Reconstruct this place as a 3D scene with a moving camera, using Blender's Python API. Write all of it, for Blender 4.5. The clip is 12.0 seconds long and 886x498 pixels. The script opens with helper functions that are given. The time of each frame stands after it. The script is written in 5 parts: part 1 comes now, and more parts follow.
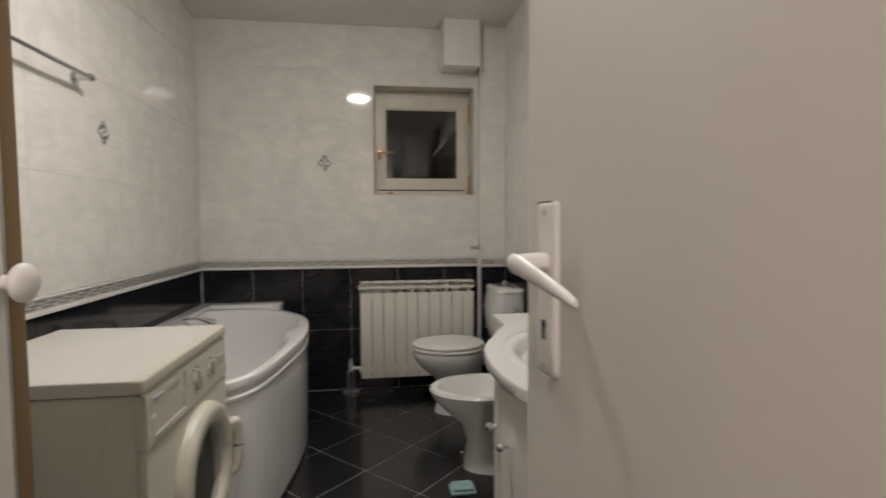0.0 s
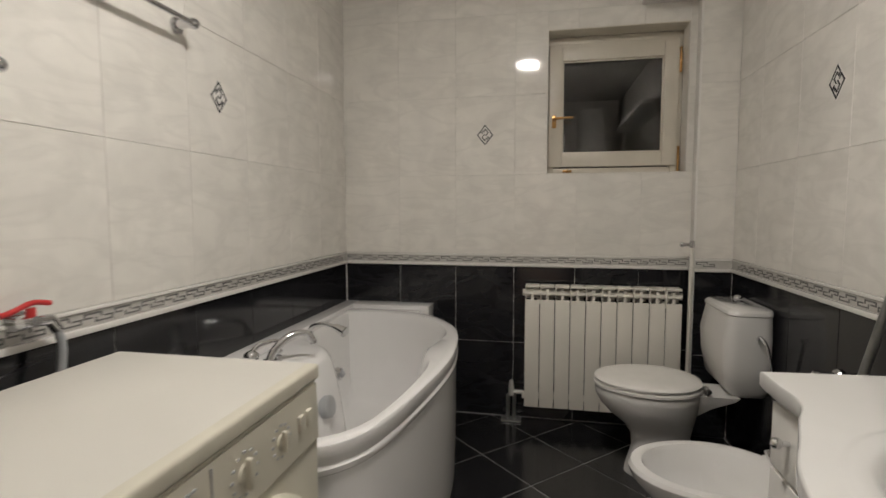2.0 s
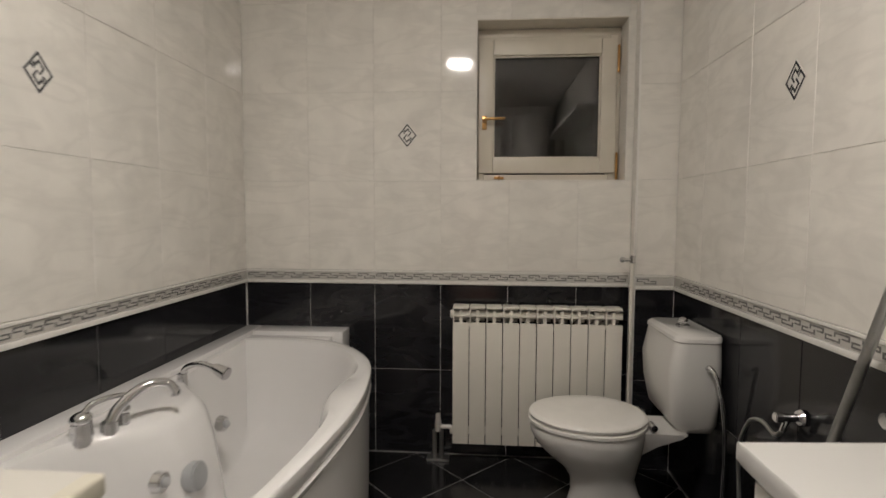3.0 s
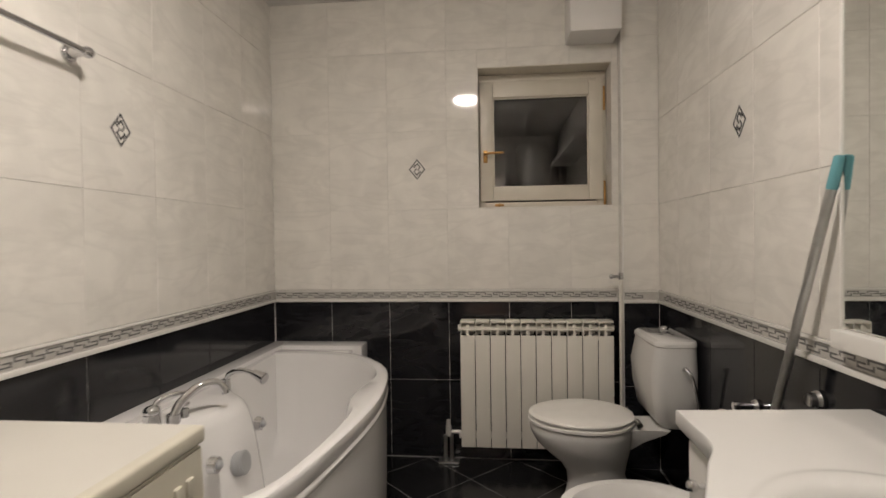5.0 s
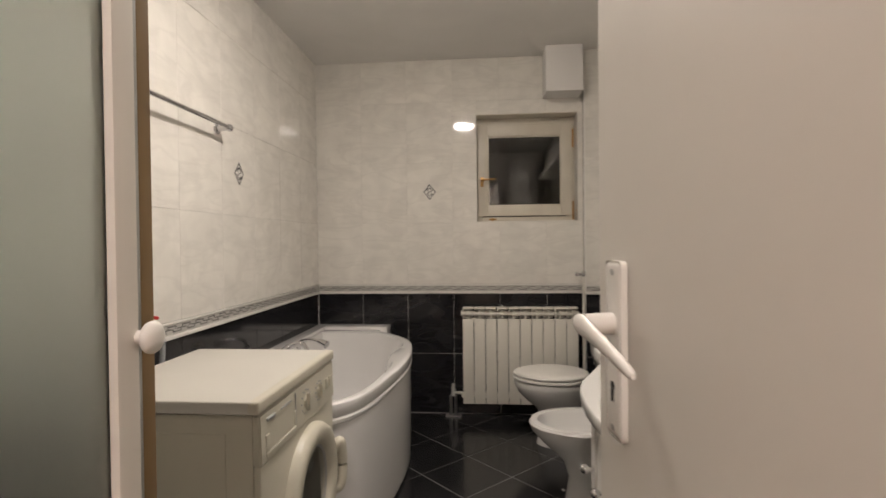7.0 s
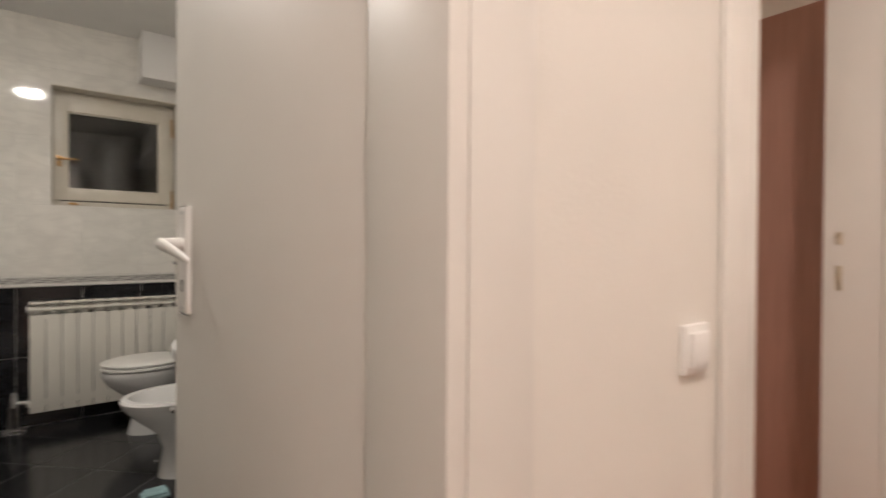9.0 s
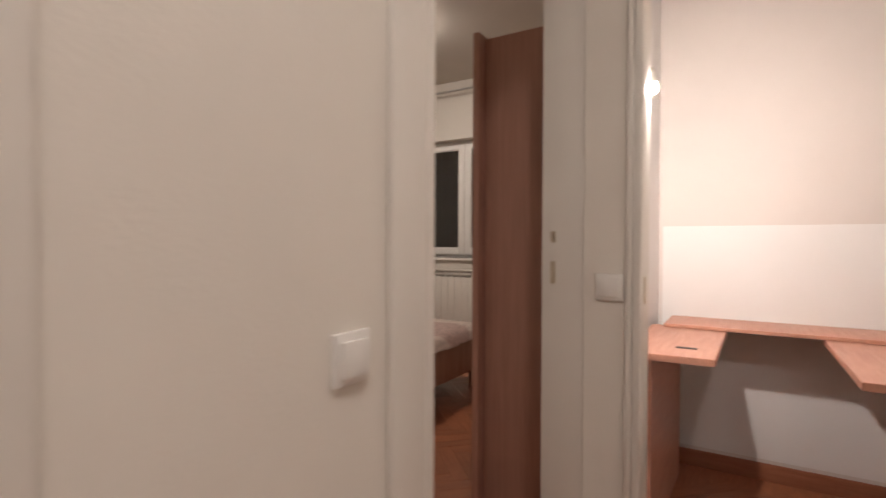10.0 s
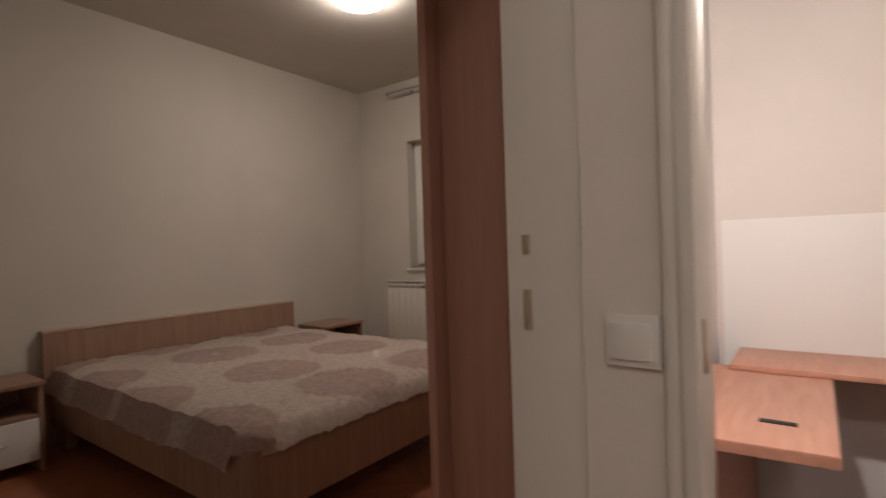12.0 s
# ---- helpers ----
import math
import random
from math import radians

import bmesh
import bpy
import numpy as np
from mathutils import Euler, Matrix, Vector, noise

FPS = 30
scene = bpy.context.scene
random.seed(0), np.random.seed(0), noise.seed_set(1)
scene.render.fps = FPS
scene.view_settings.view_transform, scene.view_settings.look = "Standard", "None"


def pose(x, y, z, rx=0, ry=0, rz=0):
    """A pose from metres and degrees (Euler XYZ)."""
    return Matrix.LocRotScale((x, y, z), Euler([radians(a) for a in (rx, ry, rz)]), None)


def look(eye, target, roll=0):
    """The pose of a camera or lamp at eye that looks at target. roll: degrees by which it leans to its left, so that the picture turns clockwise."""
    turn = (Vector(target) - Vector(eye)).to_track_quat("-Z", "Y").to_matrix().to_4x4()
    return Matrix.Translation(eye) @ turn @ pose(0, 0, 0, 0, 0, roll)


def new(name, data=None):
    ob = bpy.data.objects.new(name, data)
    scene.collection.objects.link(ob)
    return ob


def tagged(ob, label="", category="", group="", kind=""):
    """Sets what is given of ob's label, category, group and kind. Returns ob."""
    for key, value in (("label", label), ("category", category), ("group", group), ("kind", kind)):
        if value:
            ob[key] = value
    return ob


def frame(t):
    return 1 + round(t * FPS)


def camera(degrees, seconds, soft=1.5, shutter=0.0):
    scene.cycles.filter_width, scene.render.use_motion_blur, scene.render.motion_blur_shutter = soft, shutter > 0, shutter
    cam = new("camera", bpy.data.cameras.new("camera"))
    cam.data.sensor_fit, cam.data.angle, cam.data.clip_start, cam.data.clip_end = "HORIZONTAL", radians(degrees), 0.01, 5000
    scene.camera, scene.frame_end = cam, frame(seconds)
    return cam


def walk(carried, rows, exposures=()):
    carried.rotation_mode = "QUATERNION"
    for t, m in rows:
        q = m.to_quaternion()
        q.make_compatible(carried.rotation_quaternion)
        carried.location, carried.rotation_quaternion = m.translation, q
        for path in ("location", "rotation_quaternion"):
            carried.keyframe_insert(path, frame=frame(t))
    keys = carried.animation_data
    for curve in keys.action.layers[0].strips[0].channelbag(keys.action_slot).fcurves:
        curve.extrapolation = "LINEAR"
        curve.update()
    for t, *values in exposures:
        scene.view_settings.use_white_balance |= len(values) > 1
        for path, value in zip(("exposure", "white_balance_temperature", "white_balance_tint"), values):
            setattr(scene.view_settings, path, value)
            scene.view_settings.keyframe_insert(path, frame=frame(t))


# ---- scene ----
cam = camera(83.0, 12.0, shutter=0.45)
PATH = [
    (0, (2.677, 1.930, 1.185), (2.937, 3.910, 1.075), -0.3),
    (0.5, (2.685, 2.043, 1.192), (2.544, 4.033, 1.059), -0.5),
    (1, (2.712, 2.197, 1.182), (2.295, 4.147, 1.038), -0.8),
    (1.5, (2.699, 2.409, 1.171), (2.230, 4.347, 1.021), -0.7),
    (2, (2.643, 2.672, 1.176), (2.255, 4.628, 1.021), -0.1),
    (2.5, (2.651, 2.824, 1.191), (2.390, 4.801, 1.037), 0.2),
    (3, (2.685, 3.027, 1.201), (2.536, 5.017, 1.068), 0.2),
    (3.2, (2.692, 3.076, 1.206), (2.564, 5.068, 1.084), 0.0),
    (5, (2.730, 2.745, 1.195), (2.535, 4.735, 1.163), -0.8),
    (5.5, (2.742, 2.474, 1.214), (2.337, 4.433, 1.182), -0.9),
    (6, (2.736, 2.251, 1.224), (2.283, 4.198, 1.200), -1.0),
    (6.5, (2.716, 2.008, 1.230), (2.404, 3.983, 1.207), -1.0),
    (6.7, (2.724, 1.964, 1.234), (2.459, 3.946, 1.209), -0.9),
    (8.5, (2.685, 1.581, 1.141), (3.52, 3.398, 1.145), 0.5),
    (9, (2.681, 1.487, 1.143), (3.905, 3.068, 1.124), 0.4),
    (9.5, (2.727, 1.405, 1.157), (4.238, 2.714, 1.101), 1.1),
    (10, (2.891, 1.384, 1.151), (4.593, 2.433, 1.122), 0.2),
    (10.5, (3.066, 1.325, 1.143), (4.861, 2.207, 1.139), -1.3),
    (11, (3.227, 1.302, 1.149), (5.042, 2.142, 1.137), -1.2),
    (11.5, (3.466, 1.404, 1.157), (5.232, 2.343, 1.15), -0.7),
    (12, (3.641, 1.527, 1.166), (5.259, 2.703, 1.162), -1.8),
]
# stops by which the clip brightens and darkens its picture
EXPOSURES = [(0.0, -0.1, 6350, 9), (1.0, -0.12, 6350, 8), (3.0, 0.05, 6550, 10), (5.0, 0.08, 6750, 12), (6.5, 0.08, 6850, 13), (8.5, 0.12, 6550, 10), (9.0, 0.12, 6500, 10),
             (9.5, -0.17, 6500, 10), (10.0, -0.6, 6500, 10), (10.5, -0.95, 6500, 10), (11.0, -1.1, 6500, 10), (12.0, -1.2, 6550, 10)]
walk(cam, [(t, look(eye, target, roll)) for t, eye, target, roll in PATH], EXPOSURES)

# ---- world and light ----
world = bpy.data.worlds.new("night_sky")
scene.world = world
world.use_nodes = True
wn = world.node_tree.nodes
sky = wn.new("ShaderNodeTexSky")
sky.sky_type = "NISHITA"
sky.sun_disc = False
sky.sun_elevation = radians(-6)
sky.sun_rotation = radians(120)
world.node_tree.links.new(sky.outputs[0], wn["Background"].inputs[0])
wn["Background"].inputs[1].default_value = 0.05

BATH_CEIL, HALL_CEIL, BED_CEIL = 2.53, 2.6, 2.85


# most light comes from the glowing shades and the bulb: strengths here
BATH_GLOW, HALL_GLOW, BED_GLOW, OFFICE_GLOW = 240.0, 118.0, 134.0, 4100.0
# fill light added beside the bulb to brighten the office's far wall
spot = bpy.data.lights.new("office_fill_spot", "SPOT")
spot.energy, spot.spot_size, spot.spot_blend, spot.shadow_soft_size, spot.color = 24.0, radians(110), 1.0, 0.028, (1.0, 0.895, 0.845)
new("office_fill_spot", spot).matrix_world = look((4.650, 1.645, 1.610), (5.77, 1.50, 1.45))


# ---- materials ----
def material(name, colour, rough=0.5, metal=0.0, spot=0.0, scale=8.0, colour2=None, bump=0.0, bump_scale=60.0,
             coat=0.0, vary=0.0, low=0.35, high=0.7, stretch=(1, 1, 1)):
    """A principled surface with two scales of colour variation, relief, and a shade that differs from piece to piece."""
    m = bpy.data.materials.new(name)
    m.use_nodes = True
    n, l = m.node_tree.nodes, m.node_tree.links
    p = n["Principled BSDF"]
    p.inputs["Roughness"].default_value = rough
    p.inputs["Metallic"].default_value = metal
    p.inputs["Coat Weight"].default_value = coat
    p.inputs["Coat Roughness"].default_value = 0.06
    rgb = (*colour, 1)
    p.inputs["Base Color"].default_value = rgb
    co = n.new("ShaderNodeTexCoord")
    mp = n.new("ShaderNodeMapping")
    mp.inputs["Scale"].default_value = stretch
    info = n.new("ShaderNodeObjectInfo")
    l.new(co.outputs["Object"], mp.inputs["Vector"])
    if colour2 or spot:
        c2 = colour2 or tuple(c * (1 - spot) for c in colour)
        a = n.new("ShaderNodeTexNoise")
        a.noise_dimensions = "4D"
        a.inputs["Scale"].default_value = scale
        a.inputs["Detail"].default_value = 8
        a.inputs["Distortion"].default_value = 0.6
        l.new(mp.outputs[0], a.inputs["Vector"])
        if vary:
            mul = n.new("ShaderNodeMath")
            mul.operation = "MULTIPLY"
            mul.inputs[1].default_value = 40.0
            l.new(info.outputs["Random"], mul.inputs[0])
            l.new(mul.outputs[0], a.inputs["W"])
        r = n.new("ShaderNodeValToRGB")
        r.color_ramp.elements[0].position, r.color_ramp.elements[1].position = low, high
        r.color_ramp.elements[0].color, r.color_ramp.elements[1].color = (*c2, 1), rgb
        l.new(a.outputs[0], r.inputs[0])
        out = r.outputs[0]
        if vary:
            hs = n.new("ShaderNodeHueSaturation")
            rng = n.new("ShaderNodeMapRange")
            rng.inputs["To Min"].default_value, rng.inputs["To Max"].default_value = 1 - vary, 1 + vary
            l.new(info.outputs["Random"], rng.inputs["Value"])
            l.new(rng.outputs[0], hs.inputs["Value"])
            l.new(out, hs.inputs["Color"])
            out = hs.outputs[0]
        l.new(out, p.inputs["Base Color"])
        rr = n.new("ShaderNodeMapRange")
        rr.inputs["To Min"].default_value, rr.inputs["To Max"].default_value = rough * 1.25, rough * 0.85
        l.new(a.outputs[0], rr.inputs["Value"])
        l.new(rr.outputs[0], p.inputs["Roughness"])
    if bump:
        b = n.new("ShaderNodeTexNoise")
        b.inputs["Scale"].default_value = bump_scale
        b.inputs["Detail"].default_value = 4
        l.new(mp.outputs[0], b.inputs["Vector"])
        bp = n.new("ShaderNodeBump")
        bp.inputs["Strength"].default_value = bump
        bp.inputs["Distance"].default_value = 0.004
        l.new(b.outputs[0], bp.inputs["Height"])
        l.new(bp.outputs[0], p.inputs["Normal"])
    return m


def marble_material(name, base, vein, rough):
    """Glazed tile with cloudy marbling and thin slanting veins."""
    m = material(name, base, rough, spot=0.12, scale=7, vary=0.012, bump=0.02, bump_scale=9)
    n, l = m.node_tree.nodes, m.node_tree.links
    p = n["Principled BSDF"]
    src = p.inputs["Base Color"].links[0].from_socket
    w = n.new("ShaderNodeTexNoise")
    w.noise_dimensions = "4D"
    w.inputs["Scale"].default_value, w.inputs["Detail"].default_value, w.inputs["Distortion"].default_value = 5.0, 7, 1.1
    geo = n.new("ShaderNodeNewGeometry")
    mp = n.new("ShaderNodeMapping")
    mp.inputs["Scale"].default_value = (0.55, 0.55, 1.8)
    mp.inputs["Rotation"].default_value = (0.6, 0.6, 0)
    info = n.new("ShaderNodeObjectInfo")
    mul = n.new("ShaderNodeMath")
    mul.operation = "MULTIPLY"
    mul.inputs[1].default_value = 17.0
    l.new(info.outputs["Random"], mul.inputs[0])
    l.new(mul.outputs[0], w.inputs["W"])
    l.new(geo.outputs["Position"], mp.inputs["Vector"])
    l.new(mp.outputs[0], w.inputs["Vector"])
    r = n.new("ShaderNodeValToRGB")
    e = r.color_ramp.elements
    e[0].position, e[0].color = 0.43, (0, 0, 0, 1)
    e[1].position, e[1].color = 0.57, (0, 0, 0, 1)
    mid = e.new(0.5)
    mid.color = (1, 1, 1, 1)
    l.new(w.outputs[0], r.inputs[0])
    k = n.new("ShaderNodeMath")
    k.operation = "MULTIPLY"
    k.inputs[1].default_value = 0.20
    l.new(r.outputs[0], k.inputs[0])
    mix = n.new("ShaderNodeMixRGB")
    l.new(k.outputs[0], mix.inputs[0])
    l.new(src, mix.inputs[1])
    mix.inputs[2].default_value = (*vein, 1)
    l.new(mix.outputs[0], p.inputs["Base Color"])
    return m


def wood_material(name, light, dark, rough=0.4, grain=(18, 1.2, 18), vary=0.0, scale=3.0):
    return material(name, light, rough, colour2=dark, scale=scale, vary=vary, bump=0.08, bump_scale=30, low=0.3, high=0.72, stretch=grain)


WHITE_TILE = marble_material("white_marbled_tile", (0.83, 0.80, 0.745), (0.53, 0.505, 0.465), 0.055)
BLACK_TILE = marble_material("black_glazed_tile", (0.012, 0.012, 0.014), (0.035, 0.036, 0.04), 0.10)
FLOOR_TILE = marble_material("black_floor_tile", (0.013, 0.013, 0.014), (0.03, 0.03, 0.032), 0.17)
GROUT = material("pale_grout", (0.80, 0.775, 0.725), 0.8, spot=0.2, scale=20)
DARK_GROUT = material("grey_grout", (0.33, 0.325, 0.315), 0.8, spot=0.3, scale=15)
BORDER_WHITE = material("white_glazed_moulding", (0.78, 0.76, 0.72), 0.15, spot=0.06)
BORDER_GREY = material("grey_border_glaze", (0.60, 0.58, 0.545), 0.2, spot=0.15, scale=30)
BORDER_KEY = material("grey_key_glaze", (0.20, 0.195, 0.19), 0.25, spot=0.3, scale=40)
KEY_DARK = material("dark_key_glaze", (0.045, 0.045, 0.05), 0.25, spot=0.3, scale=40)
CEILING_PAINT = material("white_ceiling_paint", (0.78, 0.765, 0.74), 0.85, spot=0.05, scale=3, bump=0.1, bump_scale=120)
HALL_PAINT = material("cream_wall_paint", (0.74, 0.70, 0.635), 0.75, spot=0.05, scale=2.5, bump=0.12, bump_scale=140)
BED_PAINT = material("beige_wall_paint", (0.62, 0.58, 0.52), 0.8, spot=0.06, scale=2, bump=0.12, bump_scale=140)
PEACH_PAINT = material("peach_wall_paint", (0.70, 0.638, 0.596), 0.8, spot=0.05, scale=2, bump=0.12, bump_scale=140)
WHITE_PAINT = material("white_wall_paint", (0.80, 0.78, 0.76), 0.75, spot=0.04, scale=2, bump=0.1, bump_scale=140)
DOOR_PAINT = material("cream_door_lacquer", (0.70, 0.665, 0.61), 0.45, spot=0.05, scale=3, bump=0.05, bump_scale=25)
FRAME_PAINT = material("ivory_frame_lacquer", (0.66, 0.61, 0.52), 0.35, spot=0.08, scale=6, bump=0.05, bump_scale=30)
CERAMIC = material("white_sanitary_ceramic", (0.67, 0.66, 0.64), 0.09, spot=0.03, scale=4, coat=0.3)
ACRYLIC = material("white_acrylic", (0.80, 0.79, 0.78), 0.14, spot=0.03, scale=3, coat=0.2)
ENAMEL = material("cream_enamel", (0.60, 0.57, 0.475), 0.30, spot=0.05, scale=3, bump=0.05, bump_scale=300)
ENAMEL_TOP = material("white_enamel_top", (0.60, 0.58, 0.53), 0.38, spot=0.06, scale=3, bump=0.05, bump_scale=300)
YELLOWED = material("yellowed_plastic", (0.60, 0.57, 0.475), 0.35, spot=0.10, scale=8)
# black for rubber parts, and for the shade painted in place of holes
DARK_GAP = material("dark_rubber_and_holes", (0.02, 0.02, 0.02), 0.6, spot=0.2)
GREY_PLASTIC = material("grey_plastic", (0.40, 0.41, 0.42), 0.4, spot=0.08)
WHITE_PLASTIC = material("white_plastic", (0.78, 0.76, 0.72), 0.35, spot=0.05, scale=12)
CREAM_PLASTIC = material("cream_plastic", (0.74, 0.68, 0.50), 0.38, spot=0.08, scale=12)
RED_PLASTIC = material("red_plastic", (0.55, 0.03, 0.03), 0.35, spot=0.15)
TEAL_PLASTIC = material("teal_plastic", (0.14, 0.38, 0.42), 0.45, spot=0.1)
CHROME = material("chrome", (0.72, 0.72, 0.73), 0.10, 1.0, spot=0.08, scale=12)
BRASS = material("aged_brass", (0.62, 0.36, 0.14), 0.3, 1.0, spot=0.35, scale=25)
NICKEL = material("satin_nickel", (0.66, 0.58, 0.46), 0.28, 1.0, spot=0.1, scale=15)
STEEL = material("brushed_aluminium", (0.55, 0.55, 0.54), 0.35, 1.0, spot=0.15, scale=30)
SATIN = material("satin_aluminium", (0.62, 0.61, 0.58), 0.36, 0.35, spot=0.10, scale=20, stretch=(1, 1, 0.15))
RAD_PAINT = material("ivory_radiator_enamel", (0.76, 0.73, 0.66), 0.32, spot=0.05, scale=5)
SEAL_BROWN = material("brown_seal_strip", (0.26, 0.165, 0.07), 0.35, spot=0.25, scale=14, stretch=(1, 1, 0.2))
WARDROBE = wood_material("brown_laminate", (0.44, 0.235, 0.175), (0.37, 0.19, 0.14), 0.42, (22, 22, 1.0))
DESK_WOOD = wood_material("peach_beech_laminate", (0.56, 0.29, 0.205), (0.48, 0.235, 0.165), 0.4, (2, 20, 20))
BED_WOOD = wood_material("bed_walnut_laminate", (0.36, 0.225, 0.155), (0.27, 0.16, 0.11), 0.45, (14, 14, 0.8))
WOOD_EDGE = wood_material("pale_edge_laminate", (0.56, 0.43, 0.33), (0.48, 0.36, 0.27), 0.4, (14, 2, 14))
PARQUET = wood_material("red_oak_parquet", (0.33, 0.125, 0.058), (0.22, 0.075, 0.035), 0.30, (3, 22, 22), vary=0.18)
SKIRTING = wood_material("red_skirting_wood", (0.34, 0.13, 0.07), (0.25, 0.09, 0.045), 0.4, (2, 2, 20))
MIRROR = material("silvered_mirror", (0.86, 0.88, 0.86), 0.015, 1.0)
NIGHT = material("night_outside", (0.008, 0.009, 0.012), 0.9, spot=0.4, scale=1.5)


def glass_material(name, rough, colour=(1, 1, 1)):
    m = material(name, colour, rough)
    p = m.node_tree.nodes["Principled BSDF"]
    p.inputs["Transmission Weight"].default_value = 1.0
    p.inputs["IOR"].default_value = 1.45
    return m


GLASS = glass_material("clear_glass", 0.0)
DARK_GLASS = glass_material("smoked_porthole_glass", 0.02, (0.25, 0.26, 0.27))
FROSTED = glass_material("frosted_glass", 0.42, (0.80, 0.85, 0.82))


def glow_material(name, colour, strength):
    m = material(name, colour, 0.3)
    p = m.node_tree.nodes["Principled BSDF"]
    p.inputs["Emission Color"].default_value = (*colour, 1)
    p.inputs["Emission Strength"].default_value = strength
    return m


BATH_OPAL = glow_material("lit_bathroom_opal", (1.0, 0.93, 0.86), BATH_GLOW)
HALL_OPAL = glow_material("lit_hall_opal", (1.0, 0.89, 0.845), HALL_GLOW)
BED_OPAL = glow_material("lit_bedroom_opal", (1.0, 0.87, 0.78), BED_GLOW)
BULB = glow_material("lit_bulb", (1.0, 0.89, 0.83), OFFICE_GLOW)


# ---- mesh helpers ----
def bm_box(lo, hi, bevel=0.0, seg=2):
    bm = bmesh.new()
    bmesh.ops.create_cube(bm, size=1)
    for v in bm.verts:
        v.co = Vector([lo[i] + (v.co[i] + 0.5) * (hi[i] - lo[i]) for i in range(3)])
    if bevel:
        bmesh.ops.bevel(bm, geom=list(bm.edges), offset=bevel, segments=seg, affect="EDGES", profile=0.6)
    return bm


def bm_merge(*parts):
    out = bmesh.new()
    for b in parts:
        me = bpy.data.meshes.new("tmp")
        b.to_mesh(me)
        out.from_mesh(me)
        bpy.data.meshes.remove(me)
        b.free()
    return out


def bm_cyl(p, q, r, r2=None, seg=20, bevel=0.0):
    p, q = Vector(p), Vector(q)
    bm = bmesh.new()
    d = q - p
    bmesh.ops.create_cone(bm, cap_ends=True, segments=seg, radius1=r, radius2=r if r2 is None else r2, depth=d.length)
    if bevel:
        bmesh.ops.bevel(bm, geom=[e for e in bm.edges if len(e.link_faces) == 2 and e.calc_face_angle(0) > 1], offset=bevel, segments=2, affect="EDGES")
    bmesh.ops.transform(bm, matrix=Matrix.Translation((p + q) / 2) @ d.to_track_quat("Z", "Y").to_matrix().to_4x4(), verts=bm.verts)
    return bm


def bm_ball(c, r, squash=(1, 1, 1), seg=18):
    bm = bmesh.new()
    bmesh.ops.create_uvsphere(bm, u_segments=seg, v_segments=seg // 2 + 2, radius=r)
    for v in bm.verts:
        v.co = Vector((v.co.x * squash[0] + c[0], v.co.y * squash[1] + c[1], v.co.z * squash[2] + c[2]))
    return bm


def smooth_line(points, steps=8):
    """A Catmull-Rom line through the points."""
    pts = [Vector(p) for p in points]
    ext = [pts[0] * 2 - pts[1]] + pts + [pts[-1] * 2 - pts[-2]]
    out = []
    for i in range(1, len(ext) - 2):
        a, b, c, d = ext[i - 1:i + 3]
        for s in range(steps):
            t = s / steps
            out.append(0.5 * (2 * b + (c - a) * t + (2 * a - 5 * b + 4 * c - d) * t * t + (3 * b - a - 3 * c + d) * t ** 3))
    return out + [pts[-1]]


def bm_tube(points, r, seg=12, steps=8, r_end=None):
    line = smooth_line(points, steps)
    bm = bmesh.new()
    rings = []
    for i, p in enumerate(line):
        d = line[min(i + 1, len(line) - 1)] - line[max(i - 1, 0)]
        q = d.to_track_quat("Z", "Y")
        rad = r if r_end is None else r + (r_end - r) * i / (len(line) - 1)
        rings.append([bm.verts.new(p + q @ Vector((math.cos(a) * rad, math.sin(a) * rad, 0))) for a in [2 * math.pi * k / seg for k in range(seg)]])
    for a, b in zip(rings, rings[1:]):
        for k in range(seg):
            bm.faces.new((a[k], a[(k + 1) % seg], b[(k + 1) % seg], b[k]))
    bm.faces.new(rings[0][::-1])
    bm.faces.new(rings[-1])
    return bm


def bm_loft(loops, cap_start=True, cap_end=True):
    """Joins closed loops of equal length."""
    bm = bmesh.new()
    rings = [[bm.verts.new(p) for p in loop] for loop in loops]
    n = len(rings[0])
    for a, b in zip(rings, rings[1:]):
        for k in range(n):
            bm.faces.new((a[k], a[(k + 1) % n], b[(k + 1) % n], b[k]))
    if cap_start:
        bm.faces.new(rings[0][::-1])
    if cap_end:
        bm.faces.new(rings[-1])
    bmesh.ops.recalc_face_normals(bm, faces=bm.faces)
    return bm


def bm_prism(outline, z0, z1, bevel=0.0):
    """An upright slab with the outline (x, y) between two heights."""
    bm = bmesh.new()
    lo = [bm.verts.new((x, y, z0)) for x, y in outline]
    face = bm.faces.new(lo)
    ext = bmesh.ops.extrude_face_region(bm, geom=[face])
    for v in ext["geom"]:
        if isinstance(v, bmesh.types.BMVert):
            v.co.z = z1
    bmesh.ops.recalc_face_normals(bm, faces=bm.faces)
    if bevel:
        bmesh.ops.bevel(bm, geom=[e for e in bm.edges if len(e.link_faces) == 2 and e.calc_face_angle(0) > 0.9], offset=bevel, segments=2, affect="EDGES")
    return bm


def finish(name, bm, mat, smooth=True):
    me = bpy.data.meshes.new(name)
    bm.to_mesh(me)
    bm.free()
    me.materials.append(mat)
    if smooth and len(me.polygons):
        me.polygons.foreach_set("use_smooth", [True] * len(me.polygons))
        me.set_sharp_from_angle(angle=radians(40))
    return me


def thing(name, label, category, group="", at=(0, 0, 0)):
    ob = new(name)
    ob.empty_display_size = 0.1
    ob.location = at
    return tagged(ob, label, category, group)


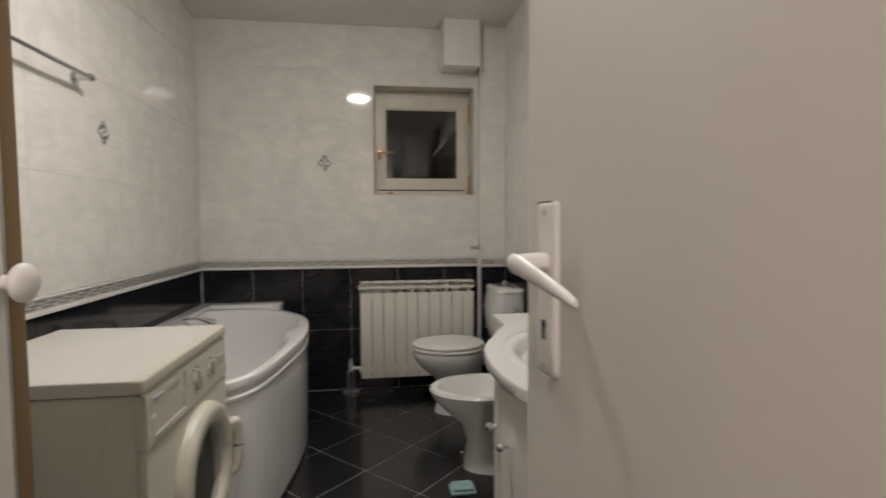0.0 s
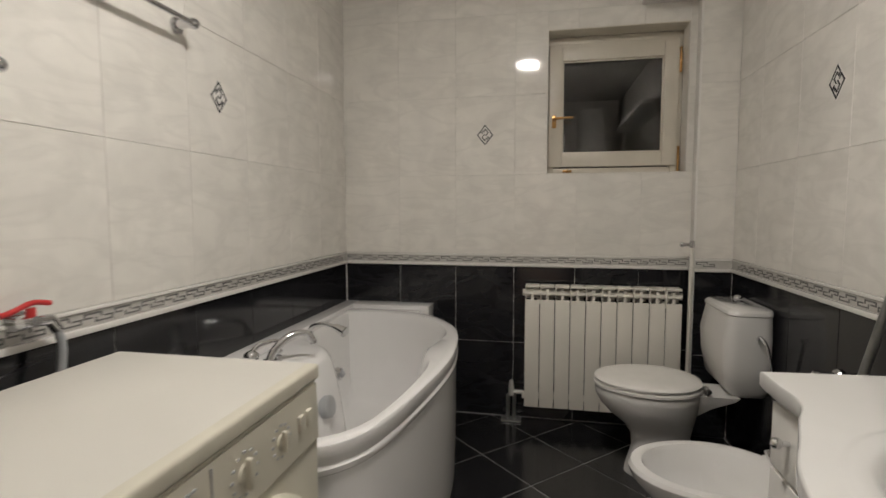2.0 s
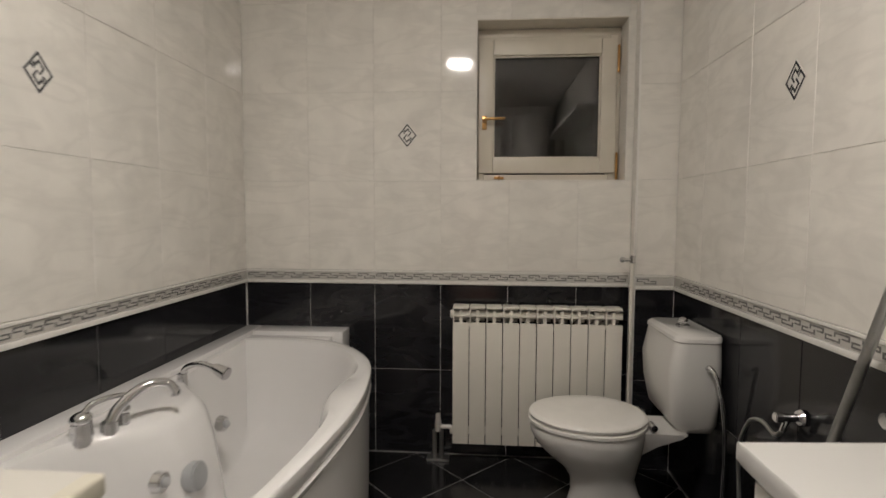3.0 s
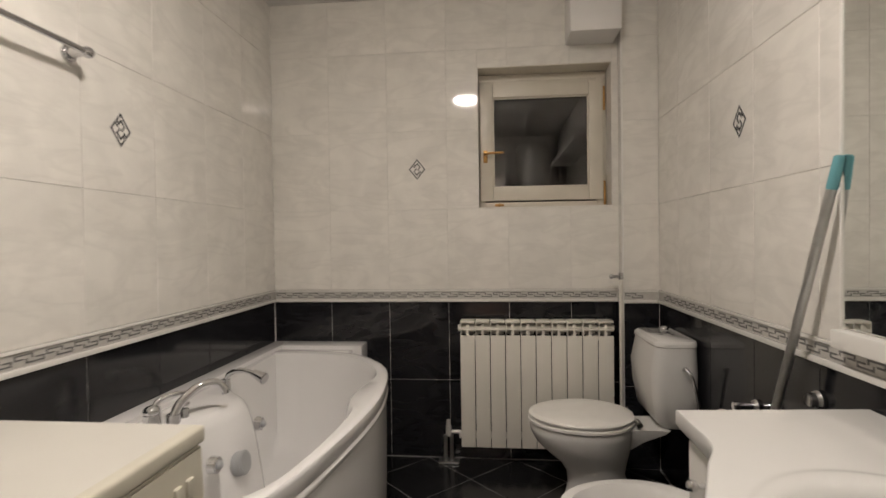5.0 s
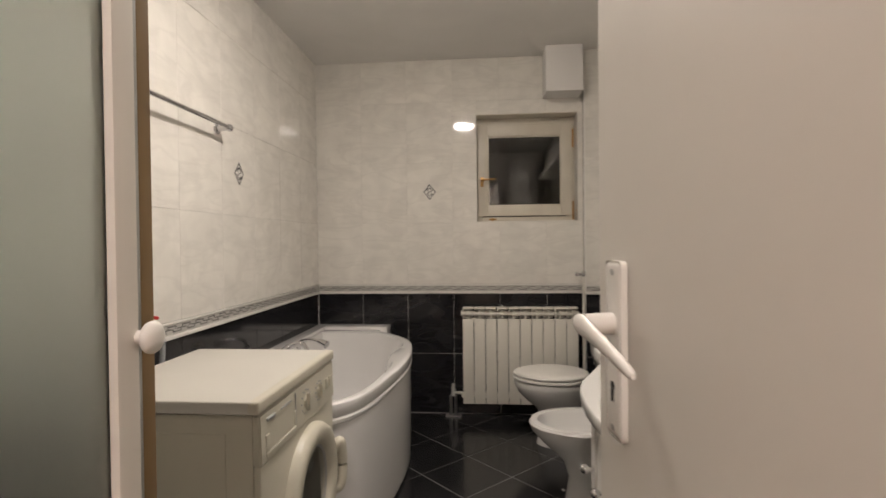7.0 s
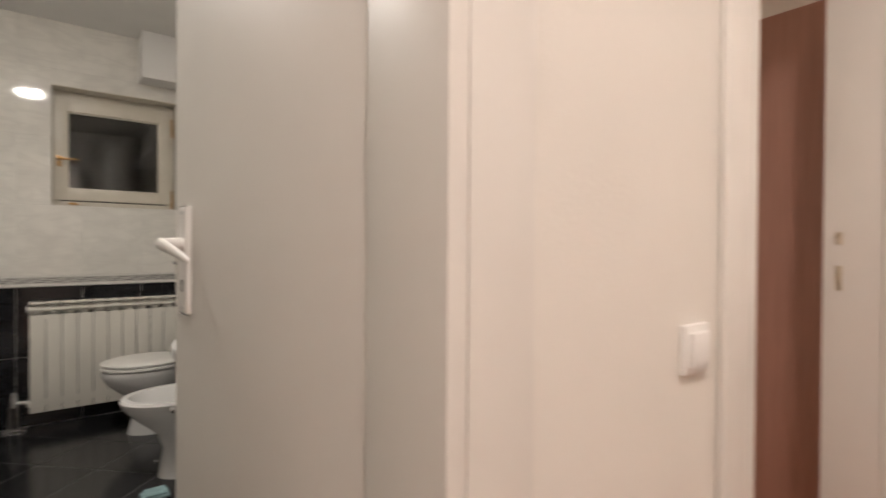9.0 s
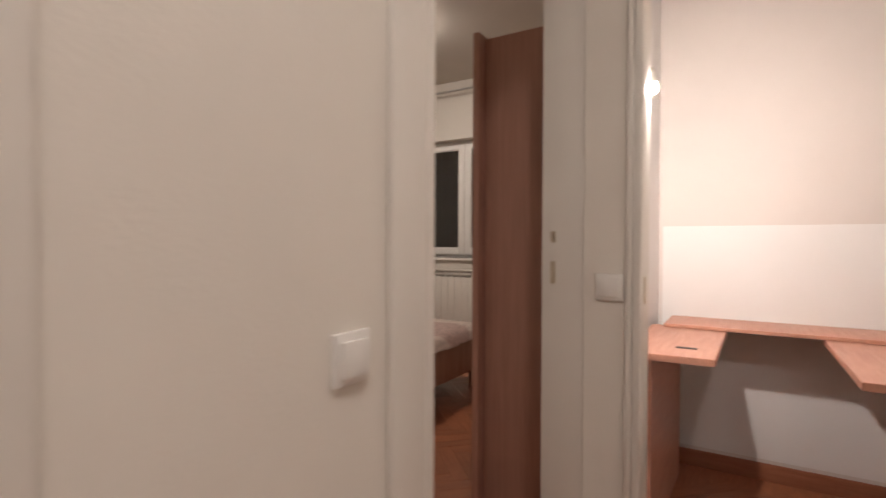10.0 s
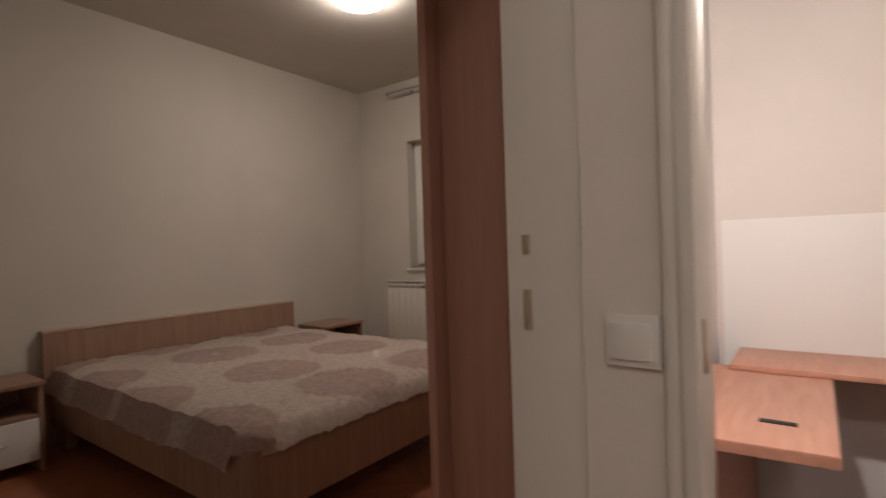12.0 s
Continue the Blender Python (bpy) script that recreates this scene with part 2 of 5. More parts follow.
def part(name, bm, mat, parent, label=""):
    """One mesh of its own under a thing or a part; the mesh is given in world places."""
    ob = new(name, finish(name, bm, mat))
    ob.parent = parent
    place = Vector((0, 0, 0))
    up = parent
    while up:
        place += up.location
        up = up.parent
    ob.data.transform(Matrix.Translation(-place))
    return tagged(ob, label) if label else ob


def solid(name, bm, mat, label, category, kind="", group=""):
    return tagged(new(name, finish(name, bm, mat)), label, category, group, kind)


def structure(name, bm, mat, label, category):
    return solid(name, bm, mat, label, category, "structure")


# ---- plan ----
BX0, BX1, BY0, BY1 = 1.50, 3.58, 1.93, 5.48     # bathroom
HALL_Y, END_X = 1.82, 4.42                      # hall's front wall face and its end wall face
RX1, RY1 = 7.50, 5.40                           # bedroom's window wall and headboard wall
OX1 = 5.77                                      # office's far wall
DOOR_H = 2.05
T = 0.007                                       # tile thickness


# ---- large structure ----
def wall_with_hole(lo, hi, hole=None, axis=0):
    """A wall block; hole = (u0, u1, z0, z1) goes through it, u along the given axis."""
    if not hole:
        return bm_box(lo, hi)
    u0, u1, z0, z1 = hole
    blocks = []

    def blk(a0, a1, c0, c1):
        if a1 - a0 > 1e-4 and c1 - c0 > 1e-4:
            l, h = list(lo), list(hi)
            l[axis], h[axis], l[2], h[2] = a0, a1, c0, c1
            blocks.append(bm_box(l, h))
    blk(lo[axis], u0, lo[2], hi[2])
    blk(u1, hi[axis], lo[2], hi[2])
    blk(u0, u1, lo[2], z0)
    blk(u0, u1, z1, hi[2])
    return bm_merge(*blocks)


G = 0.0025
WIN = (2.66, 3.37, 1.37, 2.13)
DOOR_X0, DOOR_X1 = 2.33, 2.955
wall_left = structure("wall_bath_left", bm_box((1.38, 1.72, 0), (BX0 - G, 5.70, BATH_CEIL)), GROUT, "bathroom wall of black and white marbled tiles", "wall")
wall_back = structure("wall_bath_window", wall_with_hole((BX0 - G, BY1 + G, 0), (3.66, 5.78, 2.9), WIN, 0), GROUT, "tiled bathroom wall round a small window", "wall")
wall_right = structure("wall_bath_right", bm_box((BX1 + G, BY0, 0), (3.66, BY1 + G, 2.85)), GROUT, "tiled bathroom wall behind basin and toilet", "wall")
wall_front = structure("wall_hall", wall_with_hole((1.10, HALL_Y, 0), (3.545, BY0 - G, 2.85), (DOOR_X0, DOOR_X1, 0, DOOR_H), 0), HALL_PAINT, "smooth cream painted hall wall with the bathroom doorway", "wall")
structure("wall_over_bedroom_door", bm_box((3.545, HALL_Y, DOOR_H), (4.44, BY0, 2.85)), HALL_PAINT, "cream wall over the bedroom doorway", "wall")
structure("wall_bedroom_office", bm_box((4.44, HALL_Y, 0), (5.87, BY0, 2.85)), HALL_PAINT, "wall between bedroom and office", "wall")
pillar = structure("pipe_casing", bm_box((3.40 + G, 5.40 + G, 0), (BX1 + G, BY1 + G, BATH_CEIL)), GROUT, "tiled pipe casing in the bathroom corner", "casing")
structure("ceiling_bath", bm_box((1.38, 1.93, BATH_CEIL), (3.66, 5.5, BATH_CEIL + 0.1)), CEILING_PAINT, "plain white painted bathroom ceiling", "ceiling")
structure("ceiling_hall", bm_box((1.0, -0.1, HALL_CEIL), (4.45, HALL_Y, HALL_CEIL + 0.1)), CEILING_PAINT, "plain white hall ceiling", "ceiling")
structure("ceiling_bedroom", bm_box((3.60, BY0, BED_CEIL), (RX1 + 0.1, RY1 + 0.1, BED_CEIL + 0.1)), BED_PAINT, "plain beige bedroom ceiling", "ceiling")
structure("ceiling_office", bm_box((4.45, -0.1, HALL_CEIL), (OX1 + 0.1, HALL_Y, HALL_CEIL + 0.1)), CEILING_PAINT, "plain white office ceiling", "ceiling")
OFF_Y0, OFF_Y1 = 1.057, 1.675
structure("wall_hall_end", wall_with_hole((END_X, -0.1, 0), (4.52, HALL_Y, HALL_CEIL), (OFF_Y0, OFF_Y1, 0, DOOR_H), 1), HALL_PAINT, "cream hall end wall with the office doorway", "wall")
structure("wall_hall_rear", bm_box((1.0, -0.1, 0), (END_X, 0.0, HALL_CEIL)), HALL_PAINT, "cream painted hall wall", "wall")
structure("wall_hall_side", bm_box((1.0, 0.0, 0), (1.10, HALL_Y, HALL_CEIL)), HALL_PAINT, "cream painted hall side wall", "wall")
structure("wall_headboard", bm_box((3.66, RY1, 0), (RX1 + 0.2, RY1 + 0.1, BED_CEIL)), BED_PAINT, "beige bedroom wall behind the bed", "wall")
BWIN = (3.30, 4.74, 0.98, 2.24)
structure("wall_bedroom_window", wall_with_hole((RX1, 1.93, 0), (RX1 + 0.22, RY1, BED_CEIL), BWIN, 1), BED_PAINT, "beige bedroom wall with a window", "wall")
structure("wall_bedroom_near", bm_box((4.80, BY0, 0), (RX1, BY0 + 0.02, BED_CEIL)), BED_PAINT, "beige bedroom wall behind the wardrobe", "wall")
structure("wall_office_far", bm_box((OX1, -0.1, 0), (OX1 + 0.1, HALL_Y, HALL_CEIL)), PEACH_PAINT, "peach painted office wall", "wall")
structure("wall_panel", bm_box((OX1 - 0.004, 0.02, 0.10), (OX1, 1.785, 1.236)), WHITE_PAINT, "white painted lower part of the office wall", "wall")
structure("wall_office_left", bm_box((4.52, 1.805, 0), (OX1, HALL_Y - 0.002, HALL_CEIL)), WHITE_PAINT, "white painted office side wall", "wall")
structure("wall_office_right", bm_box((4.52, -0.08, 0), (OX1, 0.02, HALL_CEIL)), PEACH_PAINT, "peach painted office side wall", "wall")

# ---- bathroom door and frames ----


def door_frame(name, axis, u0, u1, face, back, sign, label, head=DOOR_H, casing=0.085, left=True, right=True):
    """Lining and moulded casing round an opening; sign: the side on which the casing is proud of the face."""
    ob = thing(name, label, "door frame")
    ob["kind"] = "structure"

    def b(a0, a1, c0, c1, z0, z1, bev=0.003):
        if axis == 0:
            return bm_box((a0, min(c0, c1), z0), (a1, max(c0, c1), z1), bev)
        return bm_box((min(c0, c1), a0, z0), (max(c0, c1), a1, z1), bev)
    lip = face + sign * 0.014
    if left:
        part("jamb", b(u0, u0 + 0.022, lip, back, 0, head - 0.022), DOOR_PAINT, ob)
        part("casing", b(u0 - casing, u0 - 0.001, face, lip, 0, head + casing, 0.005), DOOR_PAINT, ob)
    if right:
        part("jamb", b(u1 - 0.022, u1, lip, back, 0, head - 0.022), DOOR_PAINT, ob)
        part("casing", b(u1 + 0.001, u1 + casing, face, lip, 0, head + casing, 0.005), DOOR_PAINT, ob)
    part("head_jamb", b(u0, u1, lip, back, head - 0.022, head), DOOR_PAINT, ob)
    part("head_casing", b(u0, u1, face, lip, head + 0.003, head + casing), DOOR_PAINT, ob)
    return ob


def lever_handle(parent, base, along, out, mat, plate=True, length=0.115, tip=-0.016):
    """Lever on a tall plate; along: the way the lever points, out: away from the leaf."""
    base, along, out = Vector(base), Vector(along), Vector(out)
    up = Vector((0, 0, 1))
    if plate:
        rot = Matrix((along, out, up)).transposed().to_4x4()
        bm = bm_box((-0.020, 0.0, -0.122), (0.020, 0.009, 0.066), 0.008, 4)
        bmesh.ops.transform(bm, matrix=Matrix.Translation(base) @ rot, verts=bm.verts)
        part("handle_plate", bm, mat, parent)
        for dz in (-0.110, 0.054):
            part("screw", bm_cyl(base + out * 0.007 + up * dz, base + out * 0.0098 + up * dz, 0.0035, seg=10), STEEL, parent)
        # no real hole: a raised dark shape paints the shade inside it
        part("key_hole", bm_merge(bm_cyl(base + out * 0.007 + up * -0.066, base + out * 0.0095 + up * -0.066, 0.005, seg=12), bm_tube([base + out * 0.0082 + up * -0.068, base + out * 0.0082 + up * -0.074, base + out * 0.0082 + up * -0.082], 0.0028, seg=8, steps=2)), DARK_GAP, parent)
    else:
        part("rosette", bm_cyl(base, base + out * 0.008, 0.024, bevel=0.002), mat, parent)
    if not plate:
        part("lever_neck", bm_cyl(base, base + out * 0.034, 0.0092, 0.0082, bevel=0.002), mat, parent)
        part("lever", bm_tube([base + out * 0.032 - along * 0.009, base + out * 0.034 + along * 0.01, base + out * 0.034 + along * length * 0.6 + up * tip * 0.5, base + out * 0.031 + along * length + up * tip], 0.0072, r_end=0.0048), mat, parent)
        return
    part("lever_neck", bm_cyl(base, base + out * 0.041, 0.0115, 0.0105, seg=24, bevel=0.002), mat, parent)
    # a flat blade, tall at the neck and thin at its tip
    rings = []
    for f, hh, th in ((-0.13, 0.004, 0.003), (-0.11, 0.008, 0.0045), (-0.03, 0.0110, 0.0055), (0.12, 0.0108, 0.0052), (0.45, 0.0084, 0.0046), (0.8, 0.0066, 0.0046), (0.96, 0.0050, 0.0040), (1.0, 0.0025, 0.0022)):
        c = base + out * (0.043 - 0.006 * max(f, 0)) + along * (length * f) + up * (tip * max(f, 0) ** 1.2)
        rings.append([c + up * (math.sin(q) * hh) + out * (math.cos(q) * th) for q in [2 * math.pi * k / 16 for k in range(16)]])
    part("lever", bm_loft(rings), mat, parent)


def door_leaf(name, hinge, tip, label, handle_mat, sides, plate=True, height=2.02, thick=0.04, pin=1):
    """An open door leaf from its hinge to its free edge."""
    h, t = Vector((*hinge, 0)), Vector((*tip, 0))
    d = t - h
    w = d.length
    d.normalize()
    nrm = Vector((-d.y, d.x, 0))
    ob = thing(name, label, "door", at=(h.x, h.y, 0.008))
    m = Matrix((d, nrm, Vector((0, 0, 1)))).transposed().to_4x4()
    m.translation = h + Vector((0, 0, 0.008))
    bm = bm_box((0.0, -thick / 2, 0), (w, thick / 2, height), 0.003)
    bmesh.ops.transform(bm, matrix=m, verts=bm.verts)
    part("leaf", bm, DOOR_PAINT, ob)
    for s in sides:
        base = h + d * (w - (0.060 if plate else 0.042)) + nrm * (s * thick / 2) + Vector((0, 0, 1.140 if plate else 0.965))
        lever_handle(ob, base, -d, nrm * s, handle_mat, plate, 0.112 if plate else 0.062, -0.026 if plate else 0.030)
    for z in (0.25, 1.02, 1.8):
        part("hinge", bm_cyl(h + Vector((0, 0, z - 0.05)) + nrm * 0.022 * pin, h + Vector((0, 0, z + 0.05)) + nrm * 0.022 * pin, 0.007, seg=10), FRAME_PAINT, ob)
    return ob


f = door_frame("door_1", 0, DOOR_X0, DOOR_X1, HALL_Y, BY0 + 0.012, -1, "cream lacquered frame of the bathroom door")
f = door_frame("door_2", 0, 3.53, 4.425, HALL_Y, BY0 + 0.03, -1, "cream lacquered frame of the bedroom door", right=False)
part("jamb", bm_box((4.426, HALL_Y + 0.002, 0), (4.4385, BY0 + 0.027, DOOR_H - 0.022), 0.002), DOOR_PAINT, f)
part("strike_plate", bm_box((4.4245, 1.912, 1.02), (4.4275, 1.928, 1.09), 0.001), NICKEL, f)
part("strike_plate", bm_box((4.4245, 1.912, 1.15), (4.4275, 1.928, 1.185), 0.001), NICKEL, f)
f = door_frame("door_3", 1, OFF_Y0, OFF_Y1, END_X, 4.54, -1, "cream lacquered frame of the office door", casing=0.022)
part("strike_plate", bm_box((4.455, 1.6495, 0.97), (4.475, 1.654, 1.05), 0.001), NICKEL, f)
door_leaf("bathroom_door", (2.958, 1.945), (2.874, 2.510), "cream flush door standing open into the bathroom", WHITE_PLASTIC, (1, -1), pin=-1)
door_leaf("office_door", (4.395, 1.047), (3.83, 1.062), "cream flush door standing open into the hall", NICKEL, (1, -1), plate=False)

# ---- windows ----


def window(name, axis, u0, u1, z0, z1, y_in, label, frame_mat, sign=1, bars=1, margin=0.018, stile=0.072, foot=0.03, double=False):
    """A casement: fixed frame, sash, pane and night behind it."""
    ob = thing(name, label, "window")
    ob["kind"] = "structure"

    def b(a0, a1, c0, c1, h0, h1, bev=0.004):
        lo_, hi_ = (a0, min(c0, c1), h0), (a1, max(c0, c1), h1)
        if axis == 1:
            lo_, hi_ = (min(c0, c1), a0, h0), (max(c0, c1), a1, h1)
        return bm_box(lo_, hi_, bev)
    d = 0.06 * sign
    fw = 0.035
    part("window_frame", bm_merge(b(u0, u0 + fw, y_in, y_in + d, z0, z1), b(u1 - fw, u1, y_in, y_in + d, z0, z1),
                                  b(u0 + fw, u1 - fw, y_in, y_in + d, z0, z0 + fw), b(u0 + fw, u1 - fw, y_in, y_in + d, z1 - fw, z1)), frame_mat, ob)
    width = (u1 - u0 - 2 * margin + 0.004) / bars
    for i in range(bars):
        a0 = u0 + margin + i * width
        a1 = a0 + width - 0.004
        s0, s1, sw, yo = z0 + foot, z1 - 0.02, stile, y_in - 0.018 * sign
        sash = part("sash", bm_merge(b(a0, a0 + sw, yo, yo + d * 0.8, s0, s1, 0.006), b(a1 - sw, a1, yo, yo + d * 0.8, s0, s1, 0.006),
                                     b(a0 + sw, a1 - sw, yo, yo + d * 0.8, s0, s0 + sw, 0.006), b(a0 + sw, a1 - sw, yo, yo + d * 0.8, s1 - sw, s1, 0.006)), frame_mat, ob)
        pane = part("pane", b(a0 + sw - 0.008, a1 - sw + 0.008, yo + d * 0.4, yo + d * 0.4 + 0.004 * sign, s0 + sw - 0.008, s1 - sw + 0.008, 0), GLASS, sash)
        # unseen second pane, added to strengthen the room's reflection in the glass
        if double:
            part("outer_pane", b(a0 + sw - 0.008, a1 - sw + 0.008, yo + d * 0.72, yo + d * 0.72 + 0.004 * sign, s0 + sw - 0.008, s1 - sw + 0.008, 0), GLASS, sash)
        part("glazing_bead", bm_merge(b(a0 + sw, a0 + sw + 0.008, yo + d * 0.2, yo + d * 0.38, s0 + sw, s1 - sw, 0.002), b(a1 - sw - 0.008, a1 - sw, yo + d * 0.2, yo + d * 0.38, s0 + sw, s1 - sw, 0.002),
                                      b(a0 + sw + 0.008, a1 - sw - 0.008, yo + d * 0.2, yo + d * 0.38, s0 + sw, s0 + sw + 0.008, 0.002), b(a0 + sw + 0.008, a1 - sw - 0.008, yo + d * 0.2, yo + d * 0.38, s1 - sw - 0.008, s1 - sw, 0.002)), frame_mat, sash)
    return ob


w1 = window("window_1", 0, WIN[0] + 0.004, 3.349, WIN[2] + 0.004, 2.089, 5.60, "small ivory casement window dark with night", FRAME_PAINT, margin=0.004, stile=0.075, foot=0.041, double=True)
part("packing_strip", bm_box((WIN[0] + 0.004, 5.604, 2.0895), (WIN[1] - 0.004, 5.66, WIN[3] - 0.004), 0.002), FRAME_PAINT, w1)
part("packing_strip", bm_box((3.3495, 5.604, WIN[2] + 0.004), (WIN[1] - 0.004, 5.66, 2.0892), 0.002), FRAME_PAINT, w1)
hx, hy = 2.700, 5.582
part("window_handle", bm_merge(bm_box((hx - 0.012, hy - 0.006, 1.63), (hx + 0.012, hy, 1.70), 0.003), bm_tube([(hx, hy, 1.675), (hx, hy - 0.03, 1.675), (hx + 0.03, hy - 0.042, 1.678), (hx + 0.10, hy - 0.04, 1.68)], 0.0085, r_end=0.006)), BRASS, w1, "aged brass lever")
for z in (1.45, 1.97):
    part("window_hinge", bm_merge(bm_cyl((3.352, 5.586, z - 0.055), (3.352, 5.586, z + 0.055), 0.006, seg=10), bm_ball((3.352, 5.586, z + 0.06), 0.007), bm_ball((3.352, 5.586, z - 0.06), 0.007)), BRASS, w1)
part("tilt_catch", bm_merge(bm_box((2.75, 5.578, 1.385), (2.80, 5.595, 1.398), 0.002), bm_cyl((2.775, 5.585, 1.38), (2.775, 5.57, 1.40), 0.004, seg=8)), BRASS, w1)
for bx0, bx1, bz0, bz1 in ((WIN[0] - 0.0, WIN[0] + 0.004, WIN[2], WIN[3]), (WIN[1] - 0.004, WIN[1], WIN[2], WIN[3])):
    structure("window_reveal", bm_box((bx0, BY1, bz0), (bx1, 5.60, bz1)), WHITE_TILE, "tiled window reveal", "reveal")
structure("window_reveal", bm_box((WIN[0] + 0.004, BY1, WIN[2]), (WIN[1] - 0.004, 5.60, WIN[2] + 0.004)), WHITE_TILE, "tiled window sill", "reveal")
structure("window_reveal", bm_box((WIN[0] + 0.004, BY1, WIN[3] - 0.004), (WIN[1] - 0.004, 5.60, WIN[3])), FRAME_PAINT, "painted window head", "reveal")
structure("backdrop", bm_box((1.2, 6.9, -0.5), (5.2, 6.92, 4.0)), NIGHT, "dark night behind the bathroom window", "backdrop")
w2 = window("window_2", 1, BWIN[0], BWIN[1], BWIN[2], BWIN[3], RX1 + 0.12, "white bedroom window dark with night", WHITE_PLASTIC, bars=2)
structure("backdrop", bm_box((RX1 + 1.45, 1.6, -0.5), (RX1 + 1.47, 7.4, 4.0)), NIGHT, "dark night behind the bedroom window", "backdrop")
part("window_sill", bm_box((RX1 - 0.03, BWIN[0] - 0.03, BWIN[2] - 0.025), (RX1 + 0.14, BWIN[1] + 0.03, BWIN[2]), 0.004), WHITE_PLASTIC, w2)

# ---- tiles on the bathroom walls ----
tile_cache = {}


def tile_mesh(w, h, mat):
    key = (round(w, 4), round(h, 4), mat.name)
    if key not in tile_cache:
        tile_cache[key] = finish("tile", bm_box((-w / 2, -T, -h / 2), (w / 2, 0, h / 2), 0.0014, 1), mat, False)
    return tile_cache[key]


def put_piece(name, mesh, parent, place, turn=0.0):
    ob = bpy.data.objects.new(name, mesh)
    scene.collection.objects.link(ob)
    ob.parent = parent
    ob.location = place
    ob.rotation_euler = (0, 0, turn)
    return ob


def minus(rect, hole):
    """The rectangles that are left of rect outside hole."""
    a0, a1, b0, b1 = rect
    h0, h1, k0, k1 = hole
    if h0 >= a1 or h1 <= a0 or k0 >= b1 or k1 <= b0:
        return [rect]
    out = []
    if h0 > a0:
        out.append((a0, h0, b0, b1))
    if h1 < a1:
        out.append((h1, a1, b0, b1))
    m0, m1 = max(a0, h0), min(a1, h1)
    if k0 > b0:
        out.append((m0, m1, b0, k0))
    if k1 < b1:
        out.append((m0, m1, k1, b1))
    return out


ROWS = ((0.0, 0.43, BLACK_TILE), (0.43, 0.86, BLACK_TILE), (0.93, 1.37, WHITE_TILE), (1.37, 1.80, WHITE_TILE), (1.80, 2.23, WHITE_TILE), (2.23, 2.53, WHITE_TILE))
GAP = 0.002


def columns(start, lo, hi, step=0.33):
    u = start - math.ceil((start - lo) / step) * step
    cols = []
    while u < hi - 1e-6:
        a, b = max(u, lo), min(u + step, hi)
        if b - a > 0.012:
            cols.append((a, b))
        u += step
    return cols


def key_pattern(u0, u1, z0, z1):
    """A running key pattern of thin raised bars, in (u, z)."""
    bars = []
    p, t = 0.088, 0.0044
    u = u0 + 0.01
    while u + p < u1:
        zc = (z0 + z1) / 2
        bars += [(u, u + p * 0.62, z1 - t, z1), (u, u + t, zc - t / 2, z1), (u, u + p * 0.30, zc - t / 2, zc + t / 2),
                 (u + p * 0.38, u + p, z0, z0 + t), (u + p - t, u + p, z0, zc + t / 2), (u + p * 0.70, u + p, zc - t / 2, zc + t / 2),
                 (u + p * 0.62 - t, u + p * 0.62, zc, z1), (u + p * 0.38, u + p * 0.38 + t, z0, zc)]
        u += p + 0.006
    return bars


def diamond(place_on, u, z, parent):
    """A lozenge insert with a dark key figure."""
    def slab(pts, d0, d1):
        bm = bmesh.new()
        lo_ = [bm.verts.new(place_on(u + a, z + b, d0)) for a, b in pts]
        hi_ = [bm.verts.new(place_on(u + a, z + b, d1)) for a, b in pts]
        bm.faces.new(hi_)
        bm.faces.new(lo_[::-1])
        for k in range(len(pts)):
            bm.faces.new((lo_[k], lo_[(k + 1) % len(pts)], hi_[(k + 1) % len(pts)], hi_[k]))
        bmesh.ops.recalc_face_normals(bm, faces=bm.faces)
        return bm
    A, B = 0.050, 0.062
    ins = part("lozenge", slab([(-A, 0), (0, -B), (A, 0), (0, B)], 0.0, 0.0015), BORDER_WHITE, parent, "white lozenge with a dark key figure")
    bits = []

    def st(p, q, wd=0.0042):
        # a stroke in the lozenge's own skew axes, -1 to 1
        ax, bx = Vector((A, B)) / 2, Vector((A, -B)) / 2
        P, Q = ax * p[0] + bx * p[1], ax * q[0] + bx * q[1]
        d = (Q - P).normalized()
        nn = Vector((-d.y, d.x)) * wd
        P2, Q2 = P - d * wd, Q + d * wd
        bits.append(slab([tuple(P2 + nn), tuple(Q2 + nn), tuple(Q2 - nn), tuple(P2 - nn)], 0.0012, 0.0026 + 0.0001 * (len(bits) % 5)))
    runs = (((0.84, -0.84), (0.84, 0.84), (0.13, 0.84), (0.13, 0.46)),
            ((0.84, -0.84), (0.10, -0.84), (0.10, -0.48), (0.53, -0.48), (0.53, 0.14), (0.05, 0.14)))
    for s in (1, -1):
        for run in runs:
            for (p0, q0), (p1, q1) in zip(run, run[1:]):
                st((p0 * s, q0 * s), (p1 * s, q1 * s), 0.0026)
    part("key_figure", bm_merge(*bits), KEY_DARK, ins)


